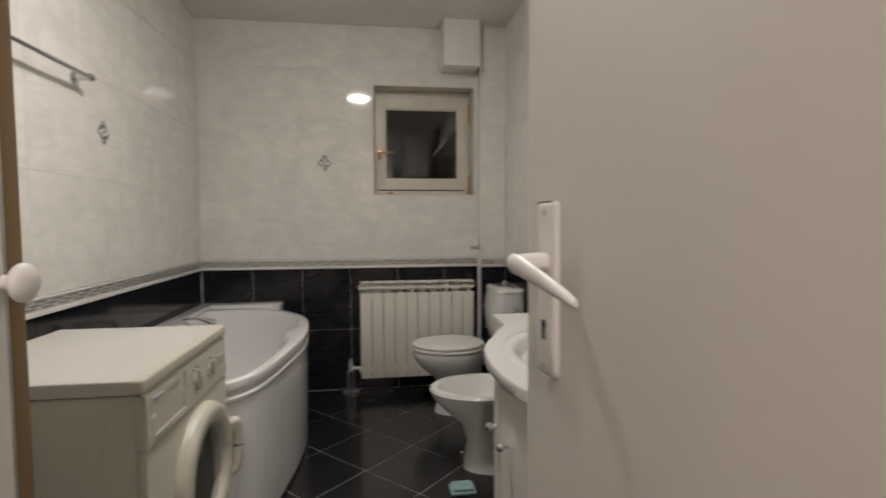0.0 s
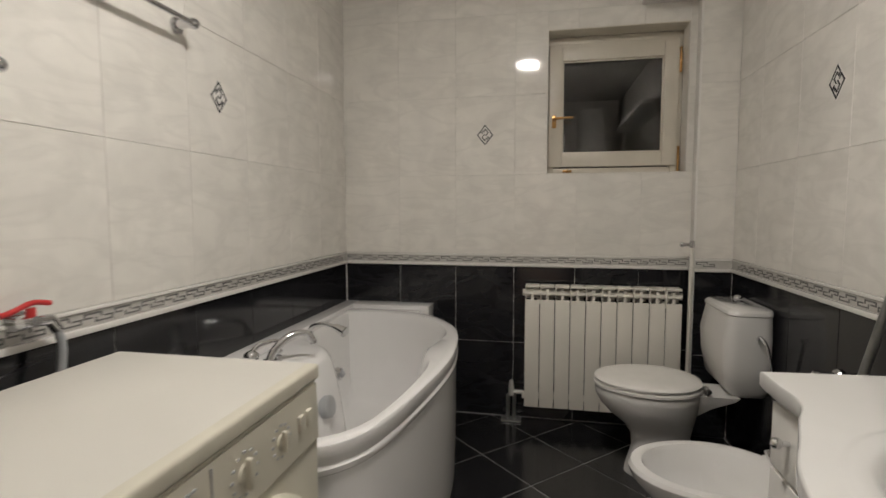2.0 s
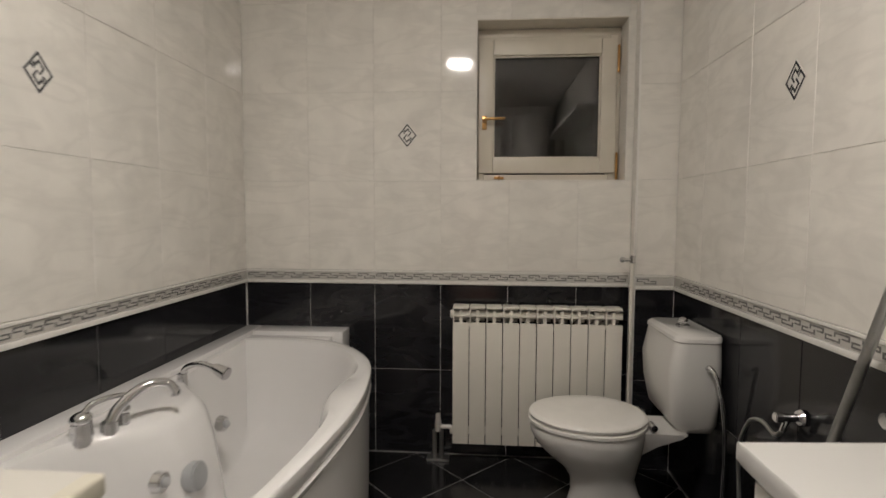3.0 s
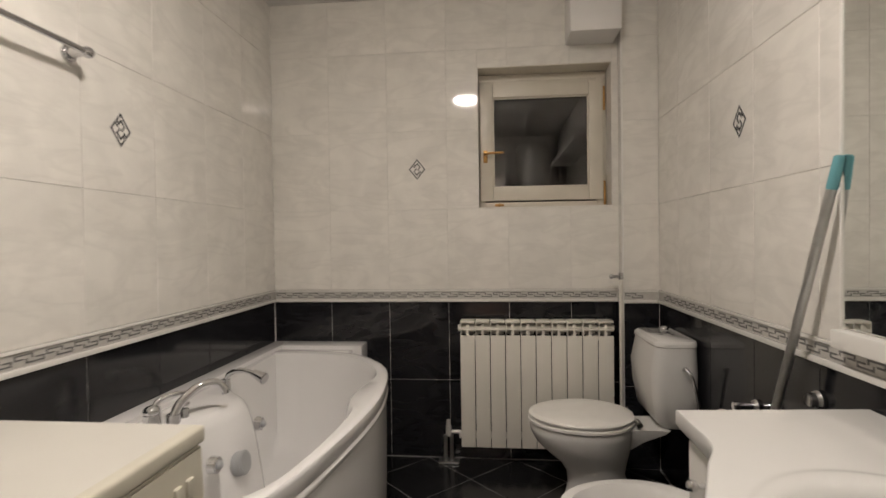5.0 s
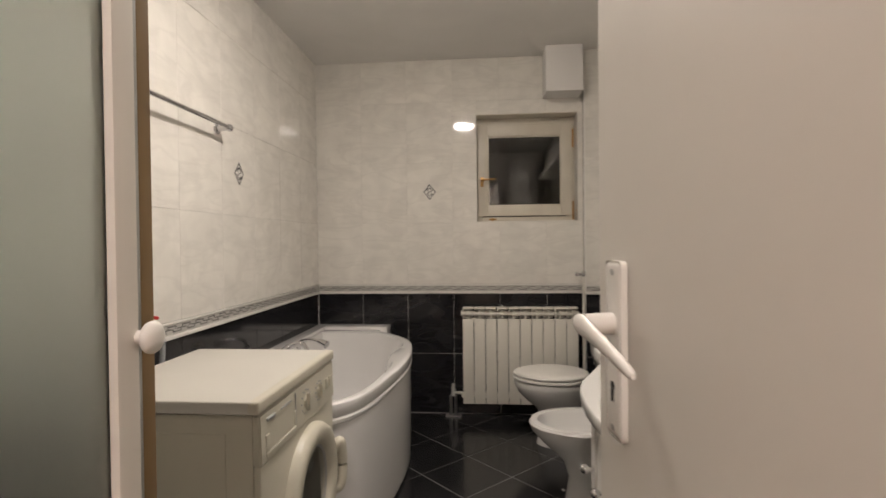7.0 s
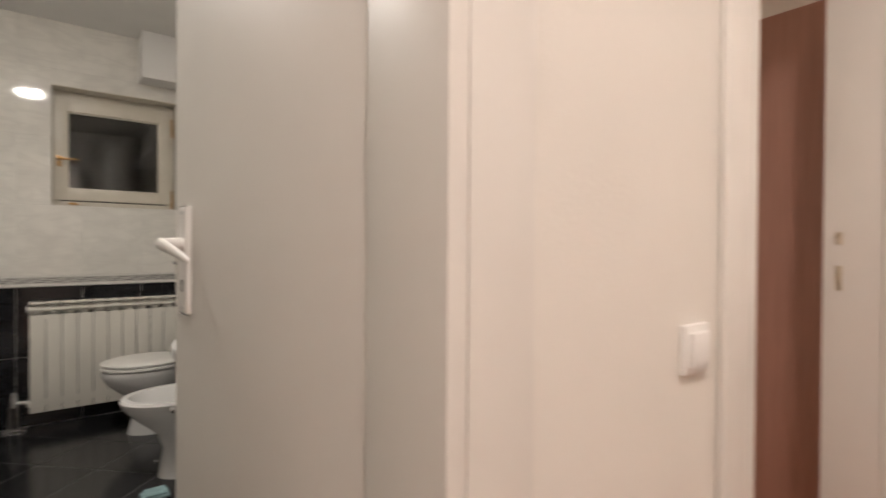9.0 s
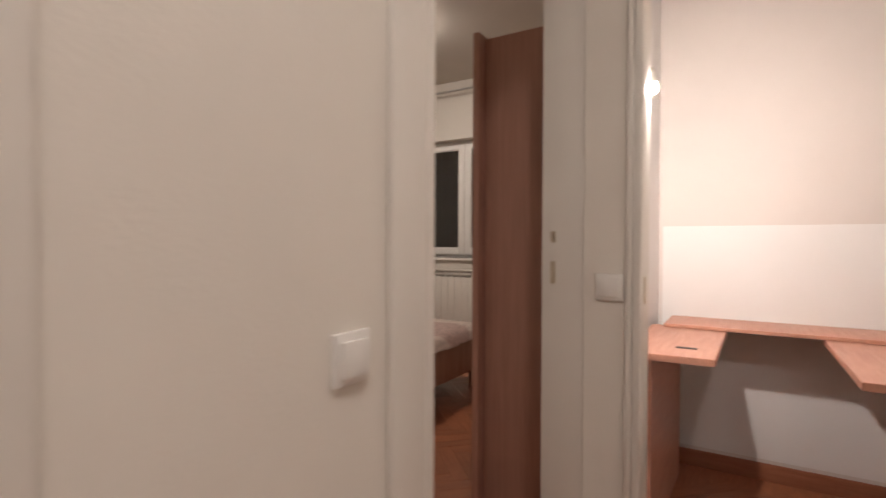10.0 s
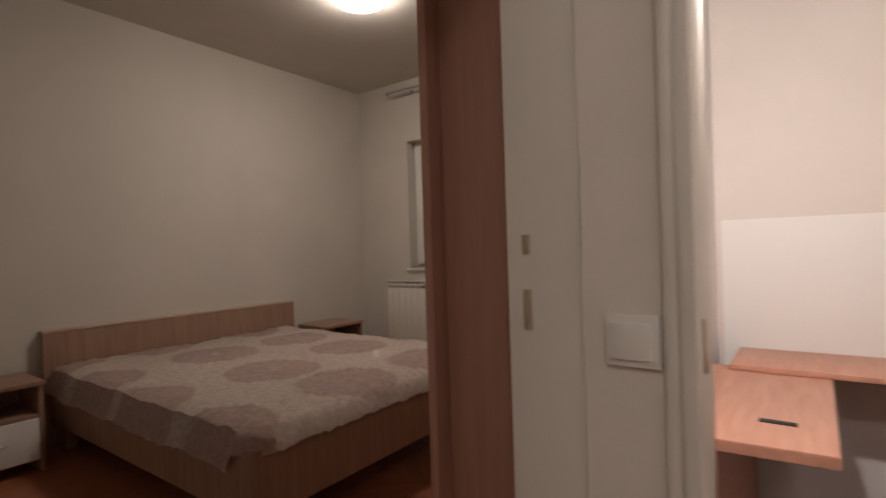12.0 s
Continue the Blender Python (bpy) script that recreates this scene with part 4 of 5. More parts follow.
def toilet():
    wc = thing("toilet", "white ceramic toilet with closed seat and cistern", "toilet", at=(3.15, 5.05, 0))
    cx, cy = 3.13, 4.985
    part("bowl", bm_loft([ellipse(3.19, cy, 0.17, 0.105, 0.0), ellipse(3.19, cy, 0.165, 0.10, 0.03), ellipse(3.18, cy, 0.13, 0.088, 0.12), ellipse(3.17, cy, 0.125, 0.092, 0.18), ellipse(3.16, cy, 0.145, 0.115, 0.23, egg=0.05),
                          ellipse(3.145, cy, 0.170, 0.143, 0.275, egg=0.14), ellipse(3.135, cy, 0.187, 0.164, 0.318, egg=0.20), ellipse(cx, cy, 0.196, 0.175, 0.355, egg=0.22), ellipse(cx, cy, 0.199, 0.179, 0.380, egg=0.22), ellipse(cx, cy, 0.195, 0.175, 0.393, egg=0.22)]), CERAMIC, wc)
    part("trapway", bm_loft([[Vector((3.20 + a * 0.5, cy + b * w, z)) for a, b in ((0, -1), (d, -1), (d, 1), (0, 1))] for w, z, d in ((0.045, 0.29, 0.22), (0.07, 0.335, 0.32), (0.085, 0.372, 0.48), (0.09, 0.391, 0.52))]), CERAMIC, wc)
    part("seat", bm_loft([ellipse(cx, cy, 0.186, 0.168, 0.3935, egg=0.22), ellipse(cx, cy, 0.190, 0.172, 0.3965, egg=0.22), ellipse(cx, cy, 0.204, 0.185, 0.400, egg=0.22), ellipse(cx, cy, 0.204, 0.185, 0.411, egg=0.22), ellipse(cx, cy, 0.198, 0.18, 0.4145, egg=0.22), ellipse(cx, cy, 0.188, 0.170, 0.4150, egg=0.22)]), WHITE_PLASTIC, wc, "cream-white plastic seat ring")
    part("lid", bm_loft([ellipse(cx, cy, 0.188, 0.170, 0.4155, egg=0.22), ellipse(cx, cy, 0.190, 0.172, 0.4185, egg=0.22), ellipse(cx, cy, 0.201, 0.182, 0.4215, egg=0.22), ellipse(cx, cy, 0.203, 0.184, 0.430, egg=0.22), ellipse(cx, cy, 0.199, 0.180, 0.436, egg=0.22), ellipse(cx, cy, 0.186, 0.168, 0.441, egg=0.22), ellipse(cx, cy, 0.12, 0.11, 0.446, egg=0.22)]), WHITE_PLASTIC, wc, "closed cream-white seat lid")
    for s in (-1, 1):
        part("seat_hinge", bm_merge(bm_cyl((3.335, cy + s * 0.075 - 0.025, 0.415), (3.335, cy + s * 0.075 + 0.025, 0.415), 0.012, bevel=0.002), bm_cyl((3.335, cy + s * 0.075, 0.39), (3.335, cy + s * 0.075, 0.415), 0.010)), CHROME, wc)

    def rr(x0, x1, hw, z, r=0.045, n=6):
        pts = []
        for qx, qy, a0 in ((x1 - r, cy + 0.075 + hw - r, 0), (x0 + r, cy + 0.075 + hw - r, 90), (x0 + r, cy + 0.075 - hw + r, 180), (x1 - r, cy + 0.075 - hw + r, 270)):
            for k in range(n):
                a = radians(a0 + 90 * k / (n - 1))
                pts.append(Vector((qx + math.cos(a) * r, qy + math.sin(a) * r, z)))
        return pts
    tank = part("cistern", bm_loft([rr(3.435, 3.574, 0.145, 0.392), rr(3.408, 3.574, 0.168, 0.425), rr(3.390, 3.574, 0.186, 0.53), rr(3.385, 3.574, 0.192, 0.63), rr(3.404, 3.574, 0.182, 0.738)]), CERAMIC, wc)
    part("cistern_lid", bm_loft([rr(3.403, 3.575, 0.181, 0.7385), rr(3.399, 3.575, 0.186, 0.743), rr(3.402, 3.575, 0.184, 0.756), rr(3.416, 3.570, 0.172, 0.765, 0.03)]), CERAMIC, tank)
    part("flush_button", bm_merge(bm_cyl((3.490, cy + 0.075, 0.762), (3.490, cy + 0.075, 0.773), 0.026, bevel=0.002), bm_cyl((3.490, cy + 0.075, 0.774), (3.490, cy + 0.075, 0.786), 0.015, bevel=0.002), bm_ball((3.490, cy + 0.075, 0.788), 0.019, (1, 1, 0.75))), CHROME, tank)
    part("inlet_hose", bm_tube([(3.50, cy - 0.125, 0.655), (3.50, cy - 0.15, 0.665), (3.52, cy - 0.172, 0.62), (3.545, cy - 0.178, 0.45), (3.548, cy - 0.175, 0.25), (3.545, cy - 0.17, 0.155)], 0.007), CHROME, wc)
    part("stop_valve", bm_merge(bm_cyl((3.58, cy - 0.17, 0.145), (3.535, cy - 0.17, 0.145), 0.010), bm_ball((3.53, cy - 0.17, 0.145), 0.017), bm_cyl((3.53, cy - 0.19, 0.145), (3.53, cy - 0.215, 0.145), 0.014)), CHROME, wc)


def bidet():
    bd = thing("bidet", "white ceramic bidet on the tiled floor", "bidet", at=(3.2, 4.25, 0))
    cx, cy = 3.17, 4.255
    part("bowl", bm_loft([ellipse(3.24, cy, 0.165, 0.10, 0.0), ellipse(3.24, cy, 0.16, 0.095, 0.04), ellipse(3.22, cy, 0.125, 0.085, 0.14), ellipse(3.20, cy, 0.135, 0.105, 0.22), ellipse(3.18, cy, 0.18, 0.15, 0.31, egg=0.18),
                          ellipse(cx, cy, 0.205, 0.178, 0.36, egg=0.2), ellipse(cx, cy, 0.212, 0.186, 0.388, egg=0.2), ellipse(cx, cy, 0.206, 0.18, 0.400, egg=0.2), ellipse(cx, cy, 0.180, 0.155, 0.400, egg=0.2),
                          ellipse(cx - 0.01, cy, 0.165, 0.142, 0.385, egg=0.2), ellipse(cx - 0.01, cy, 0.145, 0.125, 0.33, egg=0.2), ellipse(cx, cy, 0.09, 0.08, 0.27), ellipse(cx, cy, 0.03, 0.03, 0.26)]), CERAMIC, bd)
    part("tap_deck", bm_box((3.33, cy - 0.13, 0.30), (3.445, cy + 0.13, 0.402), 0.02, 3), CERAMIC, bd)
    part("drain", bm_cyl((cx, cy, 0.259), (cx, cy, 0.264), 0.022), CHROME, bd)
    part("mixer", bm_merge(bm_cyl((3.395, cy, 0.40), (3.395, cy, 0.465), 0.023, 0.020), bm_tube([(3.395, cy, 0.44), (3.35, cy, 0.465), (3.30, cy, 0.455)], 0.013), bm_tube([(3.395, cy, 0.465), (3.40, cy, 0.49), (3.44, cy, 0.52)], 0.008)), CHROME, bd, "chrome mixer tap")
    part("bolt_cap", bm_ball((3.06, cy - 0.06, 0.10), 0.008), CHROME, bd)


def vanity():
    van = thing("washbasin_cabinet", "white vanity cabinet with a bowed basin top", "washbasin", at=(3.36, 3.22, 0))
    C = 3.235

    def half(off):
        return [(3.145 + off, 3.935 - off), (3.143 + off, 3.85), (3.140 + off, 3.74), (3.10 + off, 3.655 - off * 0.6), (3.06 + off, 3.565), (3.012 + off, 3.46), (2.985 + off, 3.35), (2.978 + off, C)]
    far = [(p.x, p.y) for p in smooth_line([(x, y, 0) for x, y in half(0)], 5)]
    near = [(x, 2 * C - y) for x, y in far[::-1][1:]]
    outline = [(3.576, 3.965)] + far + near + [(3.576, 2 * C - 3.965)]
    basin_c = Vector((3.290, C + 0.055, 0))

    def oval(a, b, z, n=len(outline)):
        return [basin_c + Vector((math.cos(t) * a, math.sin(t) * b, z)) for t in [0.62 + 2 * math.pi * k / n for k in range(n)]]

    def ring(off, z):
        return [Vector((x + (3.30 - x) * off, y + (C - y) * off, z)) for x, y in outline]
    # the top is one slab whose rim runs into the oval bowl
    top = part("basin_top", bm_loft([ring(0.02, 0.762), ring(0.0, 0.770), ring(0.0, 0.796), ring(0.005, 0.8005), ring(0.012, 0.802)], True, False), CERAMIC, van, "white moulded basin top")
    bm = bmesh.new()
    outer = [bm.verts.new(p) for p in ring(0.012, 0.802)]
    loops = [oval(0.258, 0.356, 0.802), oval(0.252, 0.348, 0.8022), oval(0.247, 0.341, 0.8042), oval(0.240, 0.332, 0.8050), oval(0.224, 0.311, 0.8044), oval(0.215, 0.298, 0.799), oval(0.206, 0.286, 0.785), oval(0.194, 0.268, 0.757), oval(0.165, 0.228, 0.715), oval(0.115, 0.155, 0.682), oval(0.05, 0.065, 0.668), oval(0.02, 0.025, 0.666)]
    rings = [[bm.verts.new(p) for p in lp] for lp in loops]
    edges = [bm.edges.new((outer[k], outer[(k + 1) % len(outer)])) for k in range(len(outer))]
    edges += [bm.edges.new((rings[0][k], rings[0][(k + 1) % len(outer)])) for k in range(len(outer))]
    bmesh.ops.triangle_fill(bm, edges=edges, use_beauty=True)
    n = len(outer)
    for f in [f for f in bm.faces if (f.calc_center_median() - Vector((basin_c.x, basin_c.y, 0.802))).length < 0.18]:
        bm.faces.remove(f)
    for a, b in zip(rings, rings[1:]):
        for k in range(n):
            bm.faces.new((a[k], a[(k + 1) % n], b[(k + 1) % n], b[k]))
    bm.faces.new(rings[-1])
    bmesh.ops.recalc_face_normals(bm, faces=bm.faces)
    part("bowl", bm, CERAMIC, van)
    part("drain", bm_cyl((3.290, C + 0.055, 0.664), (3.290, C + 0.055, 0.671), 0.024), CHROME, van)
    part("mixer_tap", bm_merge(bm_cyl((3.52, C + 0.055, 0.80), (3.52, C + 0.055, 0.88), 0.024, 0.021), bm_tube([(3.52, C + 0.055, 0.86), (3.46, C + 0.055, 0.905), (3.38, C + 0.055, 0.90)], 0.014), bm_tube([(3.52, C + 0.055, 0.88), (3.52, C + 0.055, 0.91), (3.48, C + 0.055, 0.945)], 0.009)), CHROME, van)
    body = [(3.57, 3.93)] + [(x + 0.035, C + (y - C) * 0.97) for x, y in outline[1:-1]] + [(3.57, 2 * C - 3.93)]
    cab = part("cabinet_body", bm_prism(body, 0.11, 0.760), WHITE_PLASTIC, van)
    part("plinth", bm_prism([(3.57, 3.90), (3.24, 3.86), (3.20, C + 0.42), (3.09, C + 0.2), (3.09, C - 0.2), (3.20, C - 0.42), (3.24, 2 * C - 3.86), (3.57, 2 * C - 3.90)], 0.0, 0.109), WHITE_PLASTIC, van)
    for s in (1, -1):
        y0, y1 = sorted((C + s * 0.495, C + s * 0.665))
        for z0, z1 in ((0.60, 0.745), (0.44, 0.592), (0.13, 0.432)):
            dr = part("drawer_front", bm_box((3.160, y0, z0), (3.1775, y1, z1), 0.003), WHITE_PLASTIC, cab)
            ym, zm = (y0 + y1) / 2, (z0 + z1) / 2 + 0.01
            part("knob", bm_merge(bm_cyl((3.16, ym, zm), (3.142, ym, zm), 0.006), bm_ball((3.135, ym, zm), 0.0125)), CHROME, dr)
        bow = [(x + 0.030, C + (y - C) * 0.97) for x, y in outline[1:-1] if 0.03 < s * (y - C) * 0.97 < 0.40]
        bow = sorted(bow, key=lambda p: p[1])
        inner = [(x + 0.012, y) for x, y in bow][::-1]
        dd = part("cabinet_door", bm_prism(bow + inner, 0.13, 0.745), WHITE_PLASTIC, cab)
        kx, ky = min(bow, key=lambda p: abs(p[1] - (C + s * 0.07)))
        part("knob", bm_merge(bm_cyl((kx, ky, 0.60), (kx - 0.018, ky, 0.60), 0.006), bm_ball((kx - 0.024, ky, 0.60), 0.0125)), CHROME, dd)


def mirror():
    mi = thing("mirror", "large wall mirror in a white frame with canopy", "mirror", at=(3.57, 3.235, 1.0))
    y0, y1, z0, z1 = 2.42, 4.03, 0.945, 2.06
    part("mirror_glass", bm_box((3.562, y0 + 0.02, z0 + 0.03), (3.566, y1 - 0.006, z1 - 0.01)), MIRROR, mi)
    part("backing", bm_box((3.567, y0, z0), (3.579, y1, z1), 0.002), WHITE_PLASTIC, mi)
    part("shelf", bm_box((3.535, y0, z0 - 0.018), (3.5785, y1, z0 + 0.026), 0.004), WHITE_PLASTIC, mi, "narrow white shelf")
    part("side_trim", bm_box((3.558, y1 - 0.005, z0 + 0.027), (3.5785, y1 + 0.001, z1), 0.001), WHITE_PLASTIC, mi)
    part("canopy", bm_box((3.44, y0, z1 + 0.001), (3.5785, y1 + 0.02, z1 + 0.045), 0.006), WHITE_PLASTIC, mi, "white canopy board")


def radiator(name, label, x0, n, y_face, z0, z1, pitch=0.079, depth=0.085, turn=None):
    """Sectional aluminium radiator, flat fronts and a grille of fins at the top; built along x and turned when asked."""
    rad = thing(name, label, "radiator")
    mats = []
    for k in range(n):
        a, b = x0 + k * pitch + 0.0016, x0 + (k + 1) * pitch - 0.0016
        mats.append(("section", bm_merge(bm_box((a, y_face, z0), (b, y_face + 0.012, z1 - 0.078), 0.004),
                                         bm_box((a + 0.030, y_face + 0.010, z0 + 0.02), (b - 0.030, y_face + depth, z1 - 0.02), 0.002),
                                         bm_box((a, y_face + 0.001, z1 - 0.014), (b, y_face + depth - 0.01, z1), 0.006),
                                         bm_box((a, y_face + 0.004, z1 - 0.052), (b, y_face + 0.016, z1 - 0.040), 0.003),
                                         bm_box((a + 0.004, y_face + 0.055, z1 - 0.080), (b - 0.004, y_face + 0.062, z1 - 0.012), 0.002),
                                         bm_box((a, y_face + 0.002, z1 - 0.078), (a + 0.006, y_face + 0.05, z1 - 0.012), 0.002))))
    mats.append(("header", bm_cyl((x0 - 0.012, y_face + 0.045, z1 - 0.045), (x0 + n * pitch + 0.006, y_face + 0.045, z1 - 0.045), 0.019)))
    mats.append(("header", bm_cyl((x0 - 0.012, y_face + 0.045, z0 + 0.05), (x0 + n * pitch + 0.006, y_face + 0.045, z0 + 0.05), 0.019)))
    for nm, bm in mats:
        if turn is not None:
            bmesh.ops.transform(bm, matrix=turn, verts=bm.verts)
        part(nm, bm, RAD_PAINT, rad)
    return rad


bathtub()
washing_machine()
toilet()
bidet()
vanity()
mirror()
rad = radiator("radiator", "ivory sectional radiator below the bathroom window", 2.556, 10, 5.366, 0.106, 0.775)
part("radiator_valve", bm_merge(bm_cyl((2.55, 5.417, 0.168), (2.485, 5.417, 0.168), 0.011), bm_cyl((2.485, 5.417, 0.145), (2.485, 5.417, 0.20), 0.016, bevel=0.002), bm_cyl((2.485, 5.417, 0.20), (2.485, 5.417, 0.232), 0.013, 0.011)), SATIN, rad, "satin chrome valve")
for x in (2.62, 3.26):
    part("bracket", bm_box((x, 5.44, 0.66), (x + 0.03, 5.479, 0.69)), RAD_PAINT, rad)
pipes = thing("radiator_pipes", "pair of chrome pipes rising from the floor", "pipe")
for x in (2.468, 2.502):
    part("pipe", bm_cyl((x, 5.417, 0.0), (x, 5.417, 0.15), 0.0115), STEEL, pipes)
part("floor_rosette", bm_box((2.43, 5.39, 0.0005), (2.54, 5.445, 0.012), 0.004), STEEL, pipes)

riser = thing("heating_pipe", "white vertical heating pipe with a valve", "pipe")
part("pipe", bm_cyl((3.386, 5.390, 0.0), (3.386, 5.390, 0.985), 0.0095), RAD_PAINT, riser)
part("valve", bm_merge(bm_cyl((3.386, 5.39, 0.985), (3.386, 5.39, 1.02), 0.013, bevel=0.002), bm_cyl((3.386, 5.39, 1.0), (3.345, 5.39, 1.0), 0.009), bm_ball((3.34, 5.39, 1.0), 0.013)), CHROME, riser)

boiler = thing("ventilation_box", "white sheet box under the bathroom ceiling", "vent box")
part("body", bm_box((3.13, 5.29, 2.225), (3.375, 5.479, BATH_CEIL - 0.001), 0.004), WHITE_PAINT, boiler)


def towel_rail(label, y0, y1, z):
    rail = thing("towel_rail", label, "towel rail", "towel rails", at=(1.5, (y0 + y1) / 2, z))
    part("bar", bm_cyl((1.558, y0, z), (1.558, y1, z), 0.0085), CHROME, rail)
    for y, s in ((y0, -1), (y1, 1)):
        part("bracket", bm_merge(bm_cyl((1.5005, y, z - 0.004), (1.512, y, z - 0.004), 0.027, 0.025, bevel=0.003), bm_cyl((1.510, y, z - 0.003), (1.558, y, z), 0.016, 0.013), bm_ball((1.558, y + s * 0.008, z), 0.0175, (1, 1.1, 1))), CHROME, rail)


towel_rail("chrome towel rail on the tiled wall", 3.50, 4.105, 1.762)
towel_rail("chrome towel rail on the tiled wall above the socket", 2.92, 3.505, 1.472)

sock = thing("socket", "cream splash-proof wall socket with hinged cover", "socket", at=(1.5, 3.425, 1.145))
part("box", bm_box((1.5005, 3.385, 1.10), (1.528, 3.465, 1.185), 0.005), CREAM_PLASTIC, sock)
bm = bm_box((1.529, 3.388, 1.112), (1.5335, 3.462, 1.182), 0.003)
bmesh.ops.transform(bm, matrix=Matrix.Translation((1.529, 3.42, 1.182)) @ Matrix.Rotation(radians(-24), 4, "Y") @ Matrix.Translation((-1.529, -3.42, -1.182)), verts=bm.verts)
part("cover", bm, CREAM_PLASTIC, sock)
part("plug", bm_cyl((1.529, 3.425, 1.14), (1.541, 3.425, 1.135), 0.017), WHITE_PLASTIC, sock)
cord = thing("power_cord", "white washing machine power cord hanging down the tiles", "cable", at=(1.51, 3.43, 1.0))
part("cord", bm_tube([(1.535, 3.43, 1.125), (1.53, 3.445, 1.05), (1.512, 3.46, 0.98), (1.522, 3.462, 0.88), (1.515, 3.45, 0.70), (1.53, 3.44, 0.30)], 0.0042), WHITE_PLASTIC, cord)

tap = thing("supply_tap", "chrome supply tap with a red lever and grey hose", "tap", at=(1.5, 3.555, 0.935))
part("body", bm_merge(bm_cyl((1.5005, 3.555, 0.935), (1.508, 3.555, 0.935), 0.026, bevel=0.002), bm_cyl((1.505, 3.555, 0.935), (1.565, 3.555, 0.935), 0.0125), bm_cyl((1.55, 3.53, 0.935), (1.55, 3.60, 0.93), 0.013), bm_cyl((1.55, 3.597, 0.93), (1.552, 3.612, 0.905), 0.014)), CHROME, tap)
part("lever", bm_merge(bm_cyl((1.55, 3.555, 0.945), (1.55, 3.555, 0.965), 0.010), bm_tube([(1.55, 3.60, 0.968), (1.55, 3.56, 0.975), (1.55, 3.52, 0.964), (1.55, 3.49, 0.958)], 0.0062)), RED_PLASTIC, tap, "red lever")
part("hose", bm_tube([(1.552, 3.610, 0.91), (1.556, 3.617, 0.87), (1.556, 3.61, 0.80), (1.55, 3.58, 0.70), (1.56, 3.50, 0.45)], 0.0095), GREY_PLASTIC, tap)

mop = thing("mop", "grey mop handle with a teal end leaning on the wall", "mop", at=(3.5, 4.42, 0))
top, foot = Vector((3.553, 4.02, 1.385)), Vector((3.475, 4.42, 0.05))
d = (top - foot)
part("handle", bm_cyl(foot, foot + d * 0.945, 0.0115), STEEL, mop)
part("grip", bm_cyl(foot + d * 0.94, top, 0.0130, 0.0122, bevel=0.003), TEAL_PLASTIC, mop, "teal plastic end")
part("mop_head", bm_merge(bm_cyl(foot - Vector((0, 0, 0.02)), foot + d * 0.05, 0.03, 0.016), *[bm_tube([foot + Vector((0, 0, -0.005)), foot + Vector((math.cos(a) * 0.035, math.sin(a) * 0.05, -0.012)), foot + Vector((math.cos(a) * 0.05, math.sin(a) * 0.085, -0.040))], 0.008, seg=6, steps=4) for a in [k * 0.42 for k in range(15)]]), GREY_PLASTIC, mop)

box = thing("cleaning_cloth", "folded pale teal cloth on the floor beside the bidet", "cloth")
part("cloth", bm_merge(bm_box((2.98, 4.00, 0.0005), (3.09, 4.09, 0.016), 0.007, 3), bm_box((2.99, 4.005, 0.0165), (3.08, 4.08, 0.03), 0.007, 3)), material("pale_teal_cloth", (0.30, 0.45, 0.46), 0.9, spot=0.3, scale=30, bump=0.4, bump_scale=200), box)

# ---- shower screen beside the door ----
scr = thing("shower_screen", "frosted glass shower panel in a white metal frame", "shower screen", at=(2.0, 2.6, 0))
SX, SY = 2.372, 2.86
part("glass_pane", bm_box((SX - 0.003, 1.962, 0.17), (SX + 0.003, 2.338, 1.93)), FROSTED, scr, "frosted sliding glass pane")
part("frame_post", bm_box((SX - 0.012, 2.338, 0.14), (SX + 0.012, 2.368, 1.96), 0.004), DOOR_PAINT, scr)
part("edge_profile", bm_box((SX - 0.010, 2.3685, 0.14), (SX + 0.010, 2.3735, 1.96), 0.0015), STEEL, scr)
part("edge_seal", bm_box((SX - 0.008, 2.374, 0.14), (SX + 0.008, 2.396, 1.96), 0.003), SEAL_BROWN, scr, "brown seal strip")
part("wall_post", bm_box((SX - 0.016, 1.9385, 0.14), (SX + 0.016, 1.962, 1.96), 0.004), DOOR_PAINT, scr)
part("knob", bm_merge(bm_cyl((SX + 0.008, 2.366, 1.138), (SX + 0.020, 2.366, 1.138), 0.0065, bevel=0.001), bm_ball((SX + 0.026, 2.366, 1.138), 0.0160, (0.5, 1, 1), 28)), WHITE_PLASTIC, scr, "round white knob")
part("glass_pane", bm_box((1.53, SY - 0.003, 0.17), (1.840, SY + 0.003, 1.93)), FROSTED, scr, "frosted fixed glass pane")
part("frame_post", bm_box((1.840, SY - 0.014, 0.14), (1.882, SY + 0.014, 1.96), 0.006), SATIN, scr, "satin aluminium post")
part("edge_profile", bm_box((1.8825, SY - 0.010, 0.14), (1.8995, SY + 0.010, 1.96), 0.003), DOOR_PAINT, scr)
part("edge_seal", bm_box((1.900, SY - 0.006, 0.14), (1.905, SY + 0.006, 1.96), 0.001), DARK_GAP, scr, "black rubber seal")
part("knob", bm_merge(bm_cyl((1.868, SY - 0.014, 1.135), (1.868, SY - 0.040, 1.135), 0.008, bevel=0.001), bm_cyl((1.868, SY - 0.040, 1.135), (1.868, SY - 0.052, 1.135), 0.017, 0.015, bevel=0.003)), SATIN, scr, "small satin metal knob")
part("wall_post", bm_box((1.501, SY - 0.016, 0.14), (1.53, SY + 0.016, 1.96), 0.004), DOOR_PAINT, scr)
